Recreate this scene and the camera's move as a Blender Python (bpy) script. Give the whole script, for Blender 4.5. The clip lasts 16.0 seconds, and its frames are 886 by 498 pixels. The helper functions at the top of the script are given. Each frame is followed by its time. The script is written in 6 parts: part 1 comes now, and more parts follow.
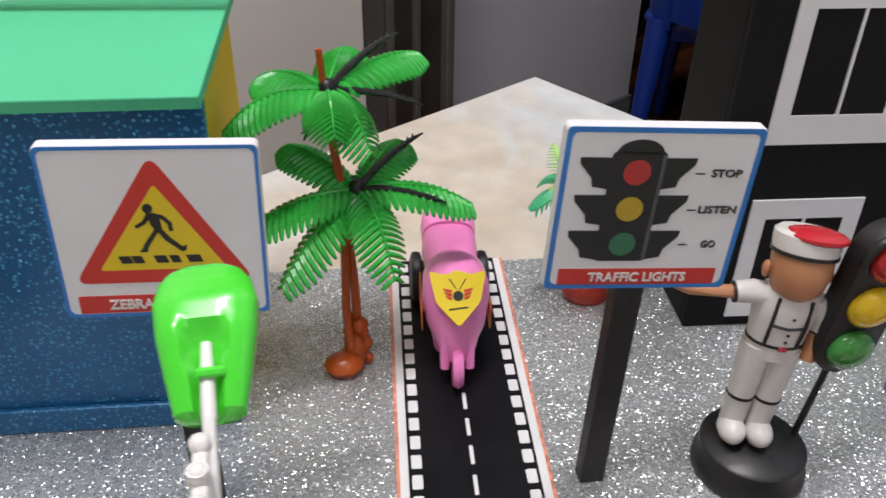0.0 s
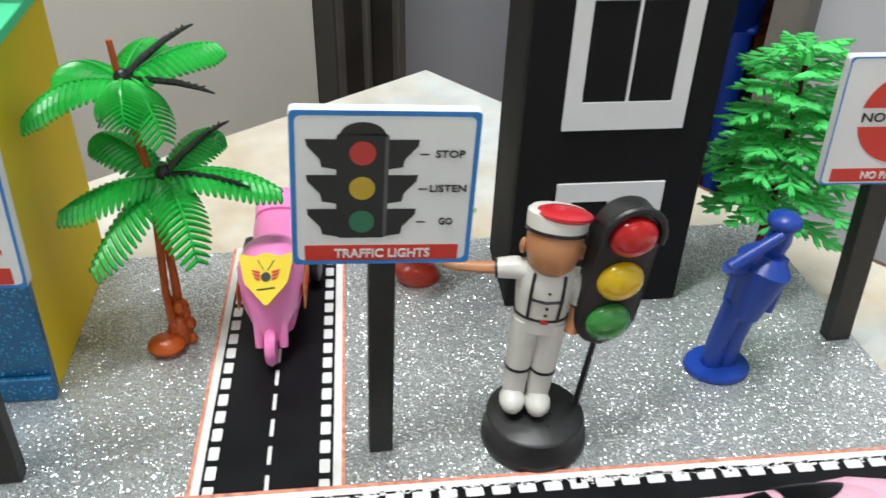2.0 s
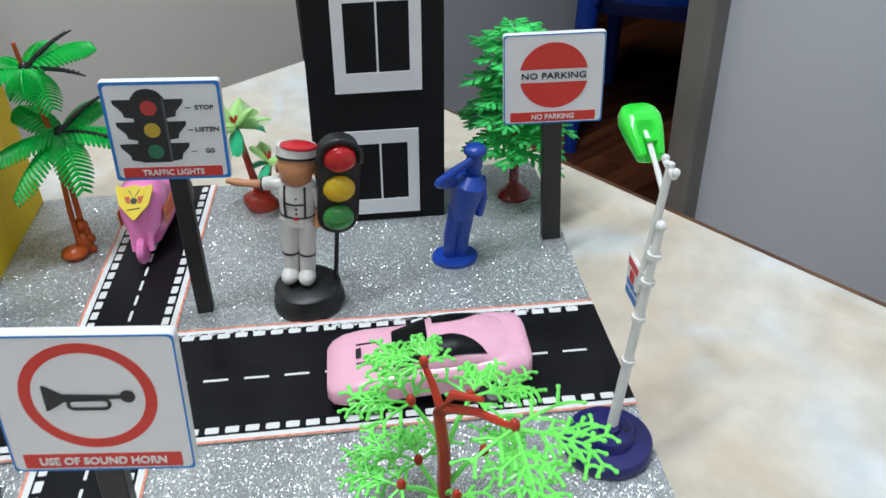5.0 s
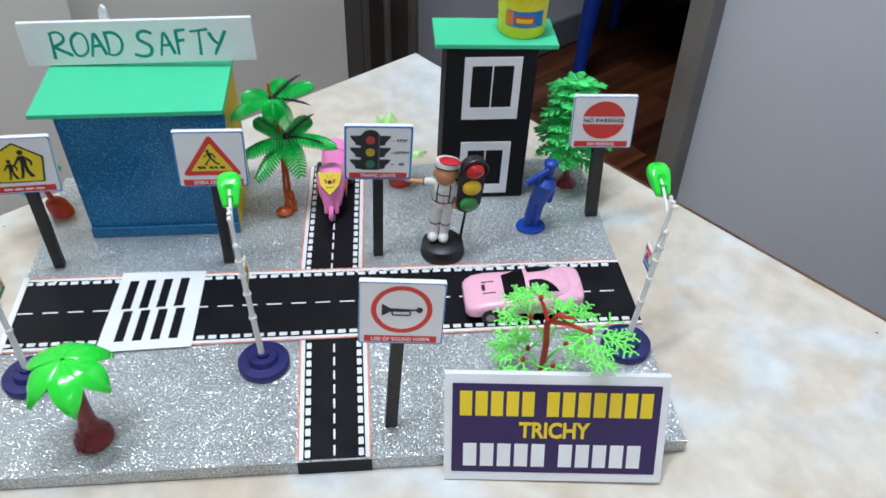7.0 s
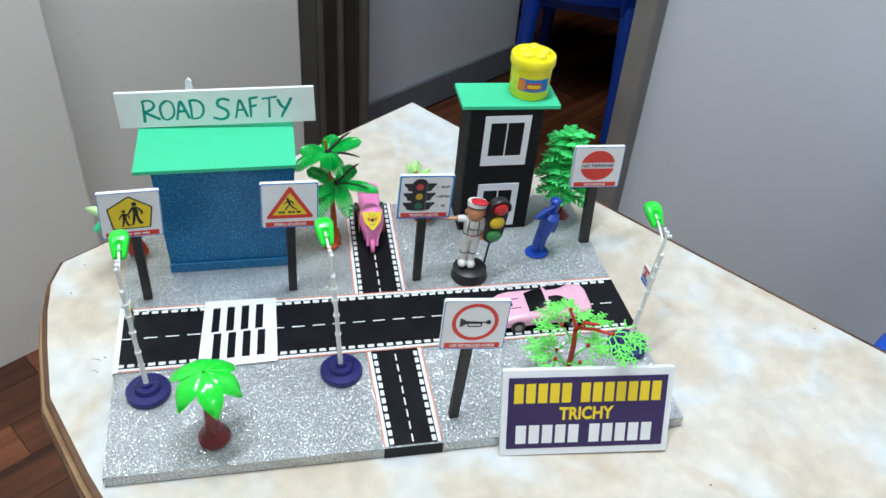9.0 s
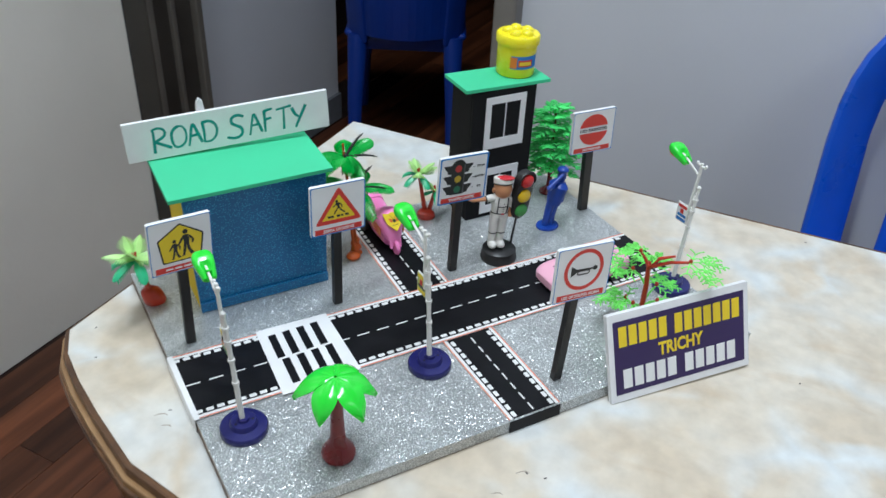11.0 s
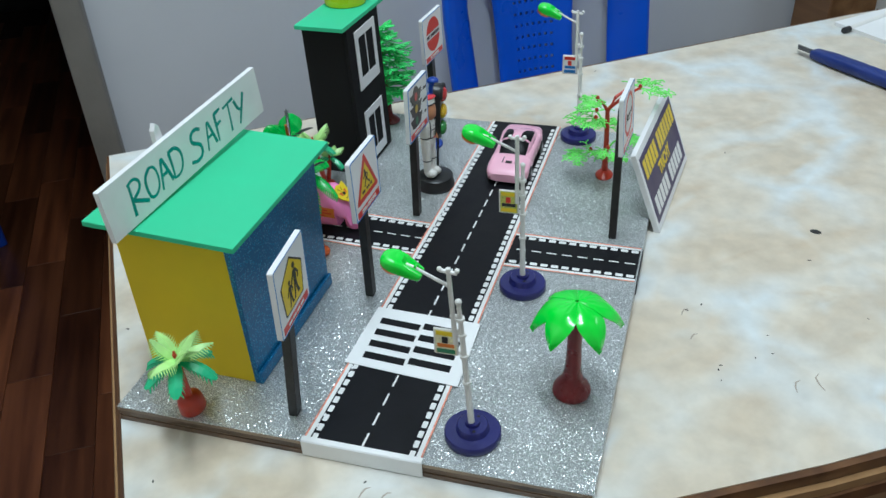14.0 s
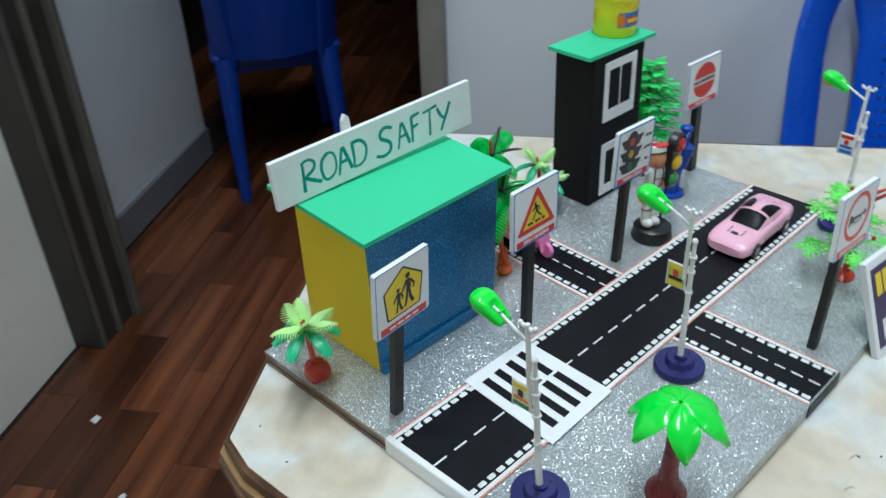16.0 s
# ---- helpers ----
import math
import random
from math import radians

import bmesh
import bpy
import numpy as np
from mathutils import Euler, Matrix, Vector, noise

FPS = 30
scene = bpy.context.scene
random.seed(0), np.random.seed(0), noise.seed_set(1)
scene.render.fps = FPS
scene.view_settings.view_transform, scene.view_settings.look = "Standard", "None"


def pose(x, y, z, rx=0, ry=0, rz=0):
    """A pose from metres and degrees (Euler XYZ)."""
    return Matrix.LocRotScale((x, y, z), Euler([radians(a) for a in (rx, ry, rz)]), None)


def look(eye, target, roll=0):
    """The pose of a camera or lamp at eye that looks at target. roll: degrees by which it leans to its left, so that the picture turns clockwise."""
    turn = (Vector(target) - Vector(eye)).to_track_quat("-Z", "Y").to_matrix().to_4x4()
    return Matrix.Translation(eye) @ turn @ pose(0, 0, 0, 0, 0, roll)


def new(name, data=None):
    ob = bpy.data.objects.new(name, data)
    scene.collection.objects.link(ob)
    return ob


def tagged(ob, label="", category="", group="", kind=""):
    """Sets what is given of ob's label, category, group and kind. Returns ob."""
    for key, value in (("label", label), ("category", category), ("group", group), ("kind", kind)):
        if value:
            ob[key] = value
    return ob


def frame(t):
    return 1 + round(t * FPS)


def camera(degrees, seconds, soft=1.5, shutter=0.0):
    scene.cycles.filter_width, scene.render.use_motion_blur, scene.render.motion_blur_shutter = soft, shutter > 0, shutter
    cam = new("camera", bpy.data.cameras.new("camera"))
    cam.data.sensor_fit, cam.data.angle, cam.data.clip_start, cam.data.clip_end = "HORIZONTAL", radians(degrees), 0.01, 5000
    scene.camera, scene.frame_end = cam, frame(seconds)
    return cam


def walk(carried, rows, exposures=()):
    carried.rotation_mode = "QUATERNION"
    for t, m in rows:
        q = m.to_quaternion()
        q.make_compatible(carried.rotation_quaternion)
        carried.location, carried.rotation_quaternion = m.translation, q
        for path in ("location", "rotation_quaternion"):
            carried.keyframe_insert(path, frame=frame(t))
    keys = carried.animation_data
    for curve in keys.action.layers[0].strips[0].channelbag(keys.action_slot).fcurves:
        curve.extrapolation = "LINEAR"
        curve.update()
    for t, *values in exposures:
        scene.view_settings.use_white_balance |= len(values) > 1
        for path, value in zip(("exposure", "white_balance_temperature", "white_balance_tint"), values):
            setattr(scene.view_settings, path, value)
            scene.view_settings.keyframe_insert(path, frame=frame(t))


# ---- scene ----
cam = camera(55.42, 16.0, shutter=0.25)
PATH = [
    (0, (-0.00606, -0.07191, 0.17876), (0.2267, 1.5779, -0.9276), 0.88),
    (0.5, (0.01288, -0.07415, 0.17711), (0.2606, 1.5738, -0.9288), 0.95),
    (1, (0.01582, -0.07673, 0.17713), (0.2642, 1.5704, -0.9298), 0.96),
    (1.5, (0.01970, -0.08307, 0.17521), (0.2755, 1.5633, -0.9312), 1.17),
    (2, (0.04544, -0.09124, 0.18208), (0.3159, 1.5491, -0.9297), 1.17),
    (2.5, (0.06303, -0.10271, 0.17957), (0.3621, 1.5294, -0.9370), 1.40),
    (3, (0.08757, -0.11640, 0.19205), (0.4275, 1.5124, -0.9177), 1.45),
    (3.2, (0.10257, -0.12740, 0.20105), (0.4609, 1.5050, -0.8976), 1.65),
    (5.3, (0.12592, -0.23526, 0.23650), (0.2980, 1.3809, -0.9290), -2.07),
    (5.5, (0.11911, -0.25121, 0.24870), (0.2981, 1.3383, -0.9518), -1.52),
    (6, (0.09029, -0.28771, 0.28223), (0.2837, 1.2506, -0.9812), -0.15),
    (6.5, (0.06129, -0.32963, 0.32762), (0.2637, 1.1778, -0.9711), 1.16),
    (7, (0.04174, -0.35979, 0.38392), (0.2458, 1.1392, -0.9242), 1.47),
    (7.5, (0.02188, -0.38525, 0.44420), (0.2270, 1.1114, -0.8666), 1.70),
    (8, (-0.00519, -0.40494, 0.45958), (0.2067, 1.0856, -0.8570), 1.92),
    (8.2, (-0.01319, -0.42094, 0.46858), (0.2170, 1.0680, -0.8467), 2.52),
    (10.3, (-0.22347, -0.43637, 0.43181), (0.5284, 1.0255, -0.7073), 3.45),
    (10.5, (-0.24647, -0.42937, 0.42481), (0.5364, 1.0209, -0.7083), 2.95),
    (11, (-0.24682, -0.39668, 0.40055), (0.6246, 1.0138, -0.7180), 2.84),
    (11.5, (-0.28035, -0.33002, 0.37991), (0.7898, 0.9427, -0.7314), 2.73),
    (12, (-0.38885, -0.26780, 0.36162), (0.9326, 0.7190, -0.7697), 3.51),
    (12.5, (-0.44714, -0.21757, 0.36262), (1.0204, 0.5468, -0.7608), 2.35),
    (13, (-0.45587, -0.17187, 0.35232), (1.0873, 0.4563, -0.7540), -0.25),
    (13.5, (-0.46093, -0.12379, 0.33758), (1.1211, 0.4192, -0.7589), -1.82),
    (14, (-0.45539, -0.09123, 0.33703), (1.1254, 0.3776, -0.7948), -2.75),
    (14.5, (-0.46817, -0.08546, 0.32183), (1.1277, 0.3904, -0.7858), -4.44),
    (15, (-0.45914, -0.08350, 0.34325), (1.0800, 0.4736, -0.8059), -4.52),
    (15.5, (-0.44480, -0.12216, 0.34373), (0.9877, 0.7090, -0.7774), -4.41),
    (16, (-0.38972, -0.18340, 0.34580), (0.8039, 0.9854, -0.7539), -2.11),
]
# the clip's camera darkens and cools its picture as it draws back
EXPOSURES = [(0, -0.33, 6600, 27), (0.6, -0.13, 6600, 16), (2.0, 0.02, 6450, 15), (2.5, 0.05, 6350, 13), (3.2, 0.0, 6250, 12), (5.5, -0.32, 5850, 17), (6.5, -0.34, 5750, 19), (8.0, 0.0, 5800, 14), (10.5, -0.25, 5800, 15), (11.5, -0.36, 5850, 15), (12.5, -0.48, 5750, 11), (14.5, -0.5, 5650, 8), (15.5, -0.53, 5550, 7), (16.0, -0.38, 5650, 9)]
walk(cam, [(t, look(eye, target, roll)) for t, eye, target, roll in PATH], EXPOSURES)

# ---- light ----
world = bpy.data.worlds.new("world")
scene.world = world
world.use_nodes = True
world.node_tree.nodes["Background"].inputs[0].default_value = (0.75, 0.85, 1.0, 1)
world.node_tree.nodes["Background"].inputs[1].default_value = 0.05
scene.view_settings.exposure = 0.0

TABLE_Z, FLOOR_Z, CEIL_Z = -0.0100, -0.762, 2.05
ROOM = Matrix.Rotation(radians(32.2), 4, "Z")


def lamp(name, at, sx, sy, watts, colour):
    """A light under the ceiling, facing down."""
    data = bpy.data.lights.new(name, "AREA")
    data.shape, data.size, data.size_y, data.energy, data.color = "RECTANGLE", sx, sy, watts, colour
    ob = new(name, data)
    ob.matrix_world = ROOM @ pose(at[0], -at[1], at[2])
    return ob


# two tube lights under the ceiling
LAMPS = [(-0.15, -0.08), (-0.6, 1.9)]
for (u, v), watts in zip(LAMPS, (41, 13)):
    lamp("tube_light_glow", (u, v, CEIL_Z - 0.075), 1.2, 0.1, watts, (0.93, 1.0, 0.965))


# ---- materials ----
def material(name, colour, rough=0.5, metal=0.0, spec=0.5, vary=0.12, scale=30.0, bump=0.1, bscale=200.0, per_piece=0.0, coat=0.0, sub=0.0):
    m = bpy.data.materials.new(name)
    m.use_nodes = True
    nt = m.node_tree
    b = nt.nodes["Principled BSDF"]
    b.inputs["Roughness"].default_value = rough
    b.inputs["Metallic"].default_value = metal
    b.inputs["Specular IOR Level"].default_value = spec
    b.inputs["Coat Weight"].default_value = coat
    if sub:
        b.inputs["Subsurface Weight"].default_value = sub
        b.inputs["Subsurface Radius"].default_value = (0.004, 0.004, 0.004)
    co = nt.nodes.new("ShaderNodeTexCoord")
    n1 = nt.nodes.new("ShaderNodeTexNoise")
    n1.inputs["Scale"].default_value = scale
    n1.inputs["Detail"].default_value = 5
    nt.links.new(co.outputs["Object"], n1.inputs["Vector"])
    ramp = nt.nodes.new("ShaderNodeMapRange")
    ramp.inputs["From Min"].default_value, ramp.inputs["From Max"].default_value = 0.3, 0.7
    ramp.inputs["To Min"].default_value, ramp.inputs["To Max"].default_value = 1 - vary, 1 + vary
    nt.links.new(n1.outputs["Fac"], ramp.inputs["Value"])
    mul = nt.nodes.new("ShaderNodeVectorMath")
    mul.operation = "SCALE"
    mul.inputs[0].default_value = colour
    nt.links.new(ramp.outputs[0], mul.inputs["Scale"])
    out = mul.outputs[0]
    if per_piece:
        info = nt.nodes.new("ShaderNodeObjectInfo")
        pr = nt.nodes.new("ShaderNodeMapRange")
        pr.inputs["To Min"].default_value, pr.inputs["To Max"].default_value = 1 - per_piece, 1 + per_piece
        nt.links.new(info.outputs["Random"], pr.inputs["Value"])
        m2 = nt.nodes.new("ShaderNodeVectorMath")
        m2.operation = "SCALE"
        nt.links.new(out, m2.inputs[0])
        nt.links.new(pr.outputs[0], m2.inputs["Scale"])
        out = m2.outputs[0]
    nt.links.new(out, b.inputs["Base Color"])
    rr = nt.nodes.new("ShaderNodeMapRange")
    rr.inputs["From Min"].default_value, rr.inputs["From Max"].default_value = 0.3, 0.7
    rr.inputs["To Min"].default_value, rr.inputs["To Max"].default_value = max(rough - 0.08, 0.02), min(rough + 0.08, 1)
    nt.links.new(n1.outputs["Fac"], rr.inputs["Value"])
    nt.links.new(rr.outputs[0], b.inputs["Roughness"])
    if bump:
        n2 = nt.nodes.new("ShaderNodeTexNoise")
        n2.inputs["Scale"].default_value = bscale
        n2.inputs["Detail"].default_value = 3
        nt.links.new(co.outputs["Object"], n2.inputs["Vector"])
        bp = nt.nodes.new("ShaderNodeBump")
        bp.inputs["Strength"].default_value = bump
        bp.inputs["Distance"].default_value = 0.5 / bscale
        nt.links.new(n2.outputs["Fac"], bp.inputs["Height"])
        nt.links.new(bp.outputs[0], b.inputs["Normal"])
    return m


def glitter_sheet(name, base, flake, tilt, metal, rough, scale, size):
    """Fine round flakes, each tilted its own way, set in a smooth binder."""
    m = bpy.data.materials.new(name)
    m.use_nodes = True
    nt = m.node_tree
    b = nt.nodes["Principled BSDF"]
    co = nt.nodes.new("ShaderNodeTexCoord")
    geo = nt.nodes.new("ShaderNodeNewGeometry")

    def vec(op, a, value=None, link=None):
        node = nt.nodes.new("ShaderNodeVectorMath")
        node.operation = op
        nt.links.new(a, node.inputs[0])
        if op == "SCALE":
            if link:
                nt.links.new(link, node.inputs["Scale"])
            else:
                node.inputs["Scale"].default_value = value
        elif link:
            nt.links.new(link, node.inputs[1])
        elif value:
            node.inputs[1].default_value = value
        return node.outputs[0]

    def span(a, lo, hi, to_lo, to_hi):
        node = nt.nodes.new("ShaderNodeMapRange")
        for key, v in (("From Min", lo), ("From Max", hi), ("To Min", to_lo), ("To Max", to_hi)):
            node.inputs[key].default_value = v
        nt.links.new(a, node.inputs["Value"])
        return node.outputs[0]

    vo = nt.nodes.new("ShaderNodeTexVoronoi")
    vo.inputs["Scale"].default_value = scale
    nt.links.new(co.outputs["Object"], vo.inputs["Vector"])
    dot = span(vo.outputs["Distance"], size, size + 0.14, 1.0, 0.0)
    turn = vec("SCALE", vec("SUBTRACT", vo.outputs["Color"], (0.5, 0.5, 0.5)), tilt)
    turn = vec("SCALE", turn, link=dot)
    nt.links.new(vec("NORMALIZE", vec("ADD", geo.outputs["Normal"], link=turn)), b.inputs["Normal"])
    nt.links.new(span(dot, 0, 1, 0.10, metal), b.inputs["Metallic"])
    no = nt.nodes.new("ShaderNodeTexNoise")
    no.inputs["Scale"].default_value, no.inputs["Detail"].default_value = 26, 4
    nt.links.new(co.outputs["Object"], no.inputs["Vector"])
    mix = nt.nodes.new("ShaderNodeMix")
    mix.data_type = "RGBA"
    mix.inputs[6].default_value, mix.inputs[7].default_value = (*base, 1), (*flake, 1)
    nt.links.new(span(dot, 0, 1, 0.0, 0.75), mix.inputs[0])
    nt.links.new(vec("SCALE", mix.outputs[2], link=span(no.outputs["Fac"], 0.3, 0.7, 0.86, 1.12)), b.inputs["Base Color"])
    b.inputs["Roughness"].default_value = rough
    return m


def marble(name):
    """Cream laminate with ochre clouds and a net of pale veins."""
    m = bpy.data.materials.new(name)
    m.use_nodes = True
    nt = m.node_tree
    b = nt.nodes["Principled BSDF"]
    co = nt.nodes.new("ShaderNodeTexCoord")

    def noise(scale, detail, distortion=0.0, along=(1, 1, 1)):
        way = nt.nodes.new("ShaderNodeMapping")
        way.inputs["Scale"].default_value = along
        nt.links.new(co.outputs["Object"], way.inputs["Vector"])
        n = nt.nodes.new("ShaderNodeTexNoise")
        n.inputs["Scale"].default_value, n.inputs["Detail"].default_value, n.inputs["Distortion"].default_value = scale, detail, distortion
        nt.links.new(way.outputs[0], n.inputs["Vector"])
        return n

    def span(a, lo, hi, to_lo, to_hi):
        node = nt.nodes.new("ShaderNodeMapRange")
        for key, v in (("From Min", lo), ("From Max", hi), ("To Min", to_lo), ("To Max", to_hi)):
            node.inputs[key].default_value = v
        nt.links.new(a, node.inputs["Value"])
        return node.outputs[0]

    def over(fac, under, colour):
        node = nt.nodes.new("ShaderNodeMix")
        node.data_type = "RGBA"
        nt.links.new(fac, node.inputs[0])
        if isinstance(under, tuple):
            node.inputs[6].default_value = (*under, 1)
        else:
            nt.links.new(under, node.inputs[6])
        node.inputs[7].default_value = (*colour, 1)
        return node.outputs[2]

    # beige clouds with ochre patches drawn out a little across the table
    tone = over(span(noise(16, 8, 0.7, (1.0, 0.7, 1.0)).outputs["Fac"], 0.36, 0.62, 0, 1), (0.60, 0.51, 0.39), (0.69, 0.63, 0.53))
    tone = over(span(noise(34, 6, 0.9, (1.0, 0.45, 1.0)).outputs["Fac"], 0.56, 0.72, 0, 0.55), tone, (0.57, 0.45, 0.31))
    # a net of soft, broken blue-white veins
    wob = noise(9, 4)
    bend = nt.nodes.new("ShaderNodeVectorMath")
    bend.operation = "MULTIPLY_ADD"
    bend.inputs[1].default_value = (0.10, 0.10, 0.0)
    nt.links.new(wob.outputs["Color"], bend.inputs[0])
    nt.links.new(co.outputs["Object"], bend.inputs[2])
    for scale, width, low, full in ((8.5, 0.17, 0.40, 0.95), (17.0, 0.13, 0.52, 0.7)):
        net = nt.nodes.new("ShaderNodeTexVoronoi")
        net.feature = "DISTANCE_TO_EDGE"
        net.inputs["Scale"].default_value = scale
        nt.links.new(bend.outputs[0], net.inputs["Vector"])
        line = span(net.outputs["Distance"], 0.01, width, full, 0.0)
        gap = nt.nodes.new("ShaderNodeMath")
        gap.operation = "MULTIPLY"
        nt.links.new(line, gap.inputs[0])
        nt.links.new(span(noise(scale * 0.9, 3).outputs["Fac"], low, low + 0.16, 0, 1), gap.inputs[1])
        tone = over(gap.outputs[0], tone, (0.69, 0.725, 0.725))
    sc = nt.nodes.new("ShaderNodeVectorMath")
    sc.operation = "SCALE"
    nt.links.new(tone, sc.inputs[0])
    nt.links.new(span(noise(70, 9).outputs["Fac"], 0.32, 0.68, 0.86, 1.02), sc.inputs["Scale"])
    nt.links.new(sc.outputs[0], b.inputs["Base Color"])
    b.inputs["Roughness"].default_value = 0.33
    return m


def planks(name, dark, light, per_piece):
    """Wood with grain drawn out along the object's own x."""
    m = bpy.data.materials.new(name)
    m.use_nodes = True
    nt = m.node_tree
    b = nt.nodes["Principled BSDF"]
    co = nt.nodes.new("ShaderNodeTexCoord")
    info = nt.nodes.new("ShaderNodeObjectInfo")
    mp = nt.nodes.new("ShaderNodeMapping")
    mp.inputs["Scale"].default_value = (2.5, 34, 34)
    nt.links.new(co.outputs["Object"], mp.inputs["Vector"])
    sh = nt.nodes.new("ShaderNodeVectorMath")
    sh.operation = "ADD"
    nt.links.new(mp.outputs[0], sh.inputs[0])
    s2 = nt.nodes.new("ShaderNodeMath")
    s2.operation = "MULTIPLY"
    s2.inputs[1].default_value = 40
    nt.links.new(info.outputs["Random"], s2.inputs[0])
    nt.links.new(s2.outputs[0], sh.inputs[1])
    n1 = nt.nodes.new("ShaderNodeTexNoise")
    n1.inputs["Scale"].default_value, n1.inputs["Detail"].default_value = 1.0, 6
    nt.links.new(sh.outputs[0], n1.inputs["Vector"])
    r1 = nt.nodes.new("ShaderNodeValToRGB")
    r1.color_ramp.elements[0].position, r1.color_ramp.elements[0].color = 0.32, (*dark, 1)
    r1.color_ramp.elements[1].position, r1.color_ramp.elements[1].color = 0.68, (*light, 1)
    nt.links.new(n1.outputs["Fac"], r1.inputs[0])
    pr = nt.nodes.new("ShaderNodeMapRange")
    pr.inputs["To Min"].default_value, pr.inputs["To Max"].default_value = 1 - per_piece, 1 + per_piece
    nt.links.new(info.outputs["Random"], pr.inputs["Value"])
    sc = nt.nodes.new("ShaderNodeVectorMath")
    sc.operation = "SCALE"
    nt.links.new(r1.outputs[0], sc.inputs[0])
    nt.links.new(pr.outputs[0], sc.inputs["Scale"])
    nt.links.new(sc.outputs[0], b.inputs["Base Color"])
    b.inputs["Roughness"].default_value = 0.35
    return m


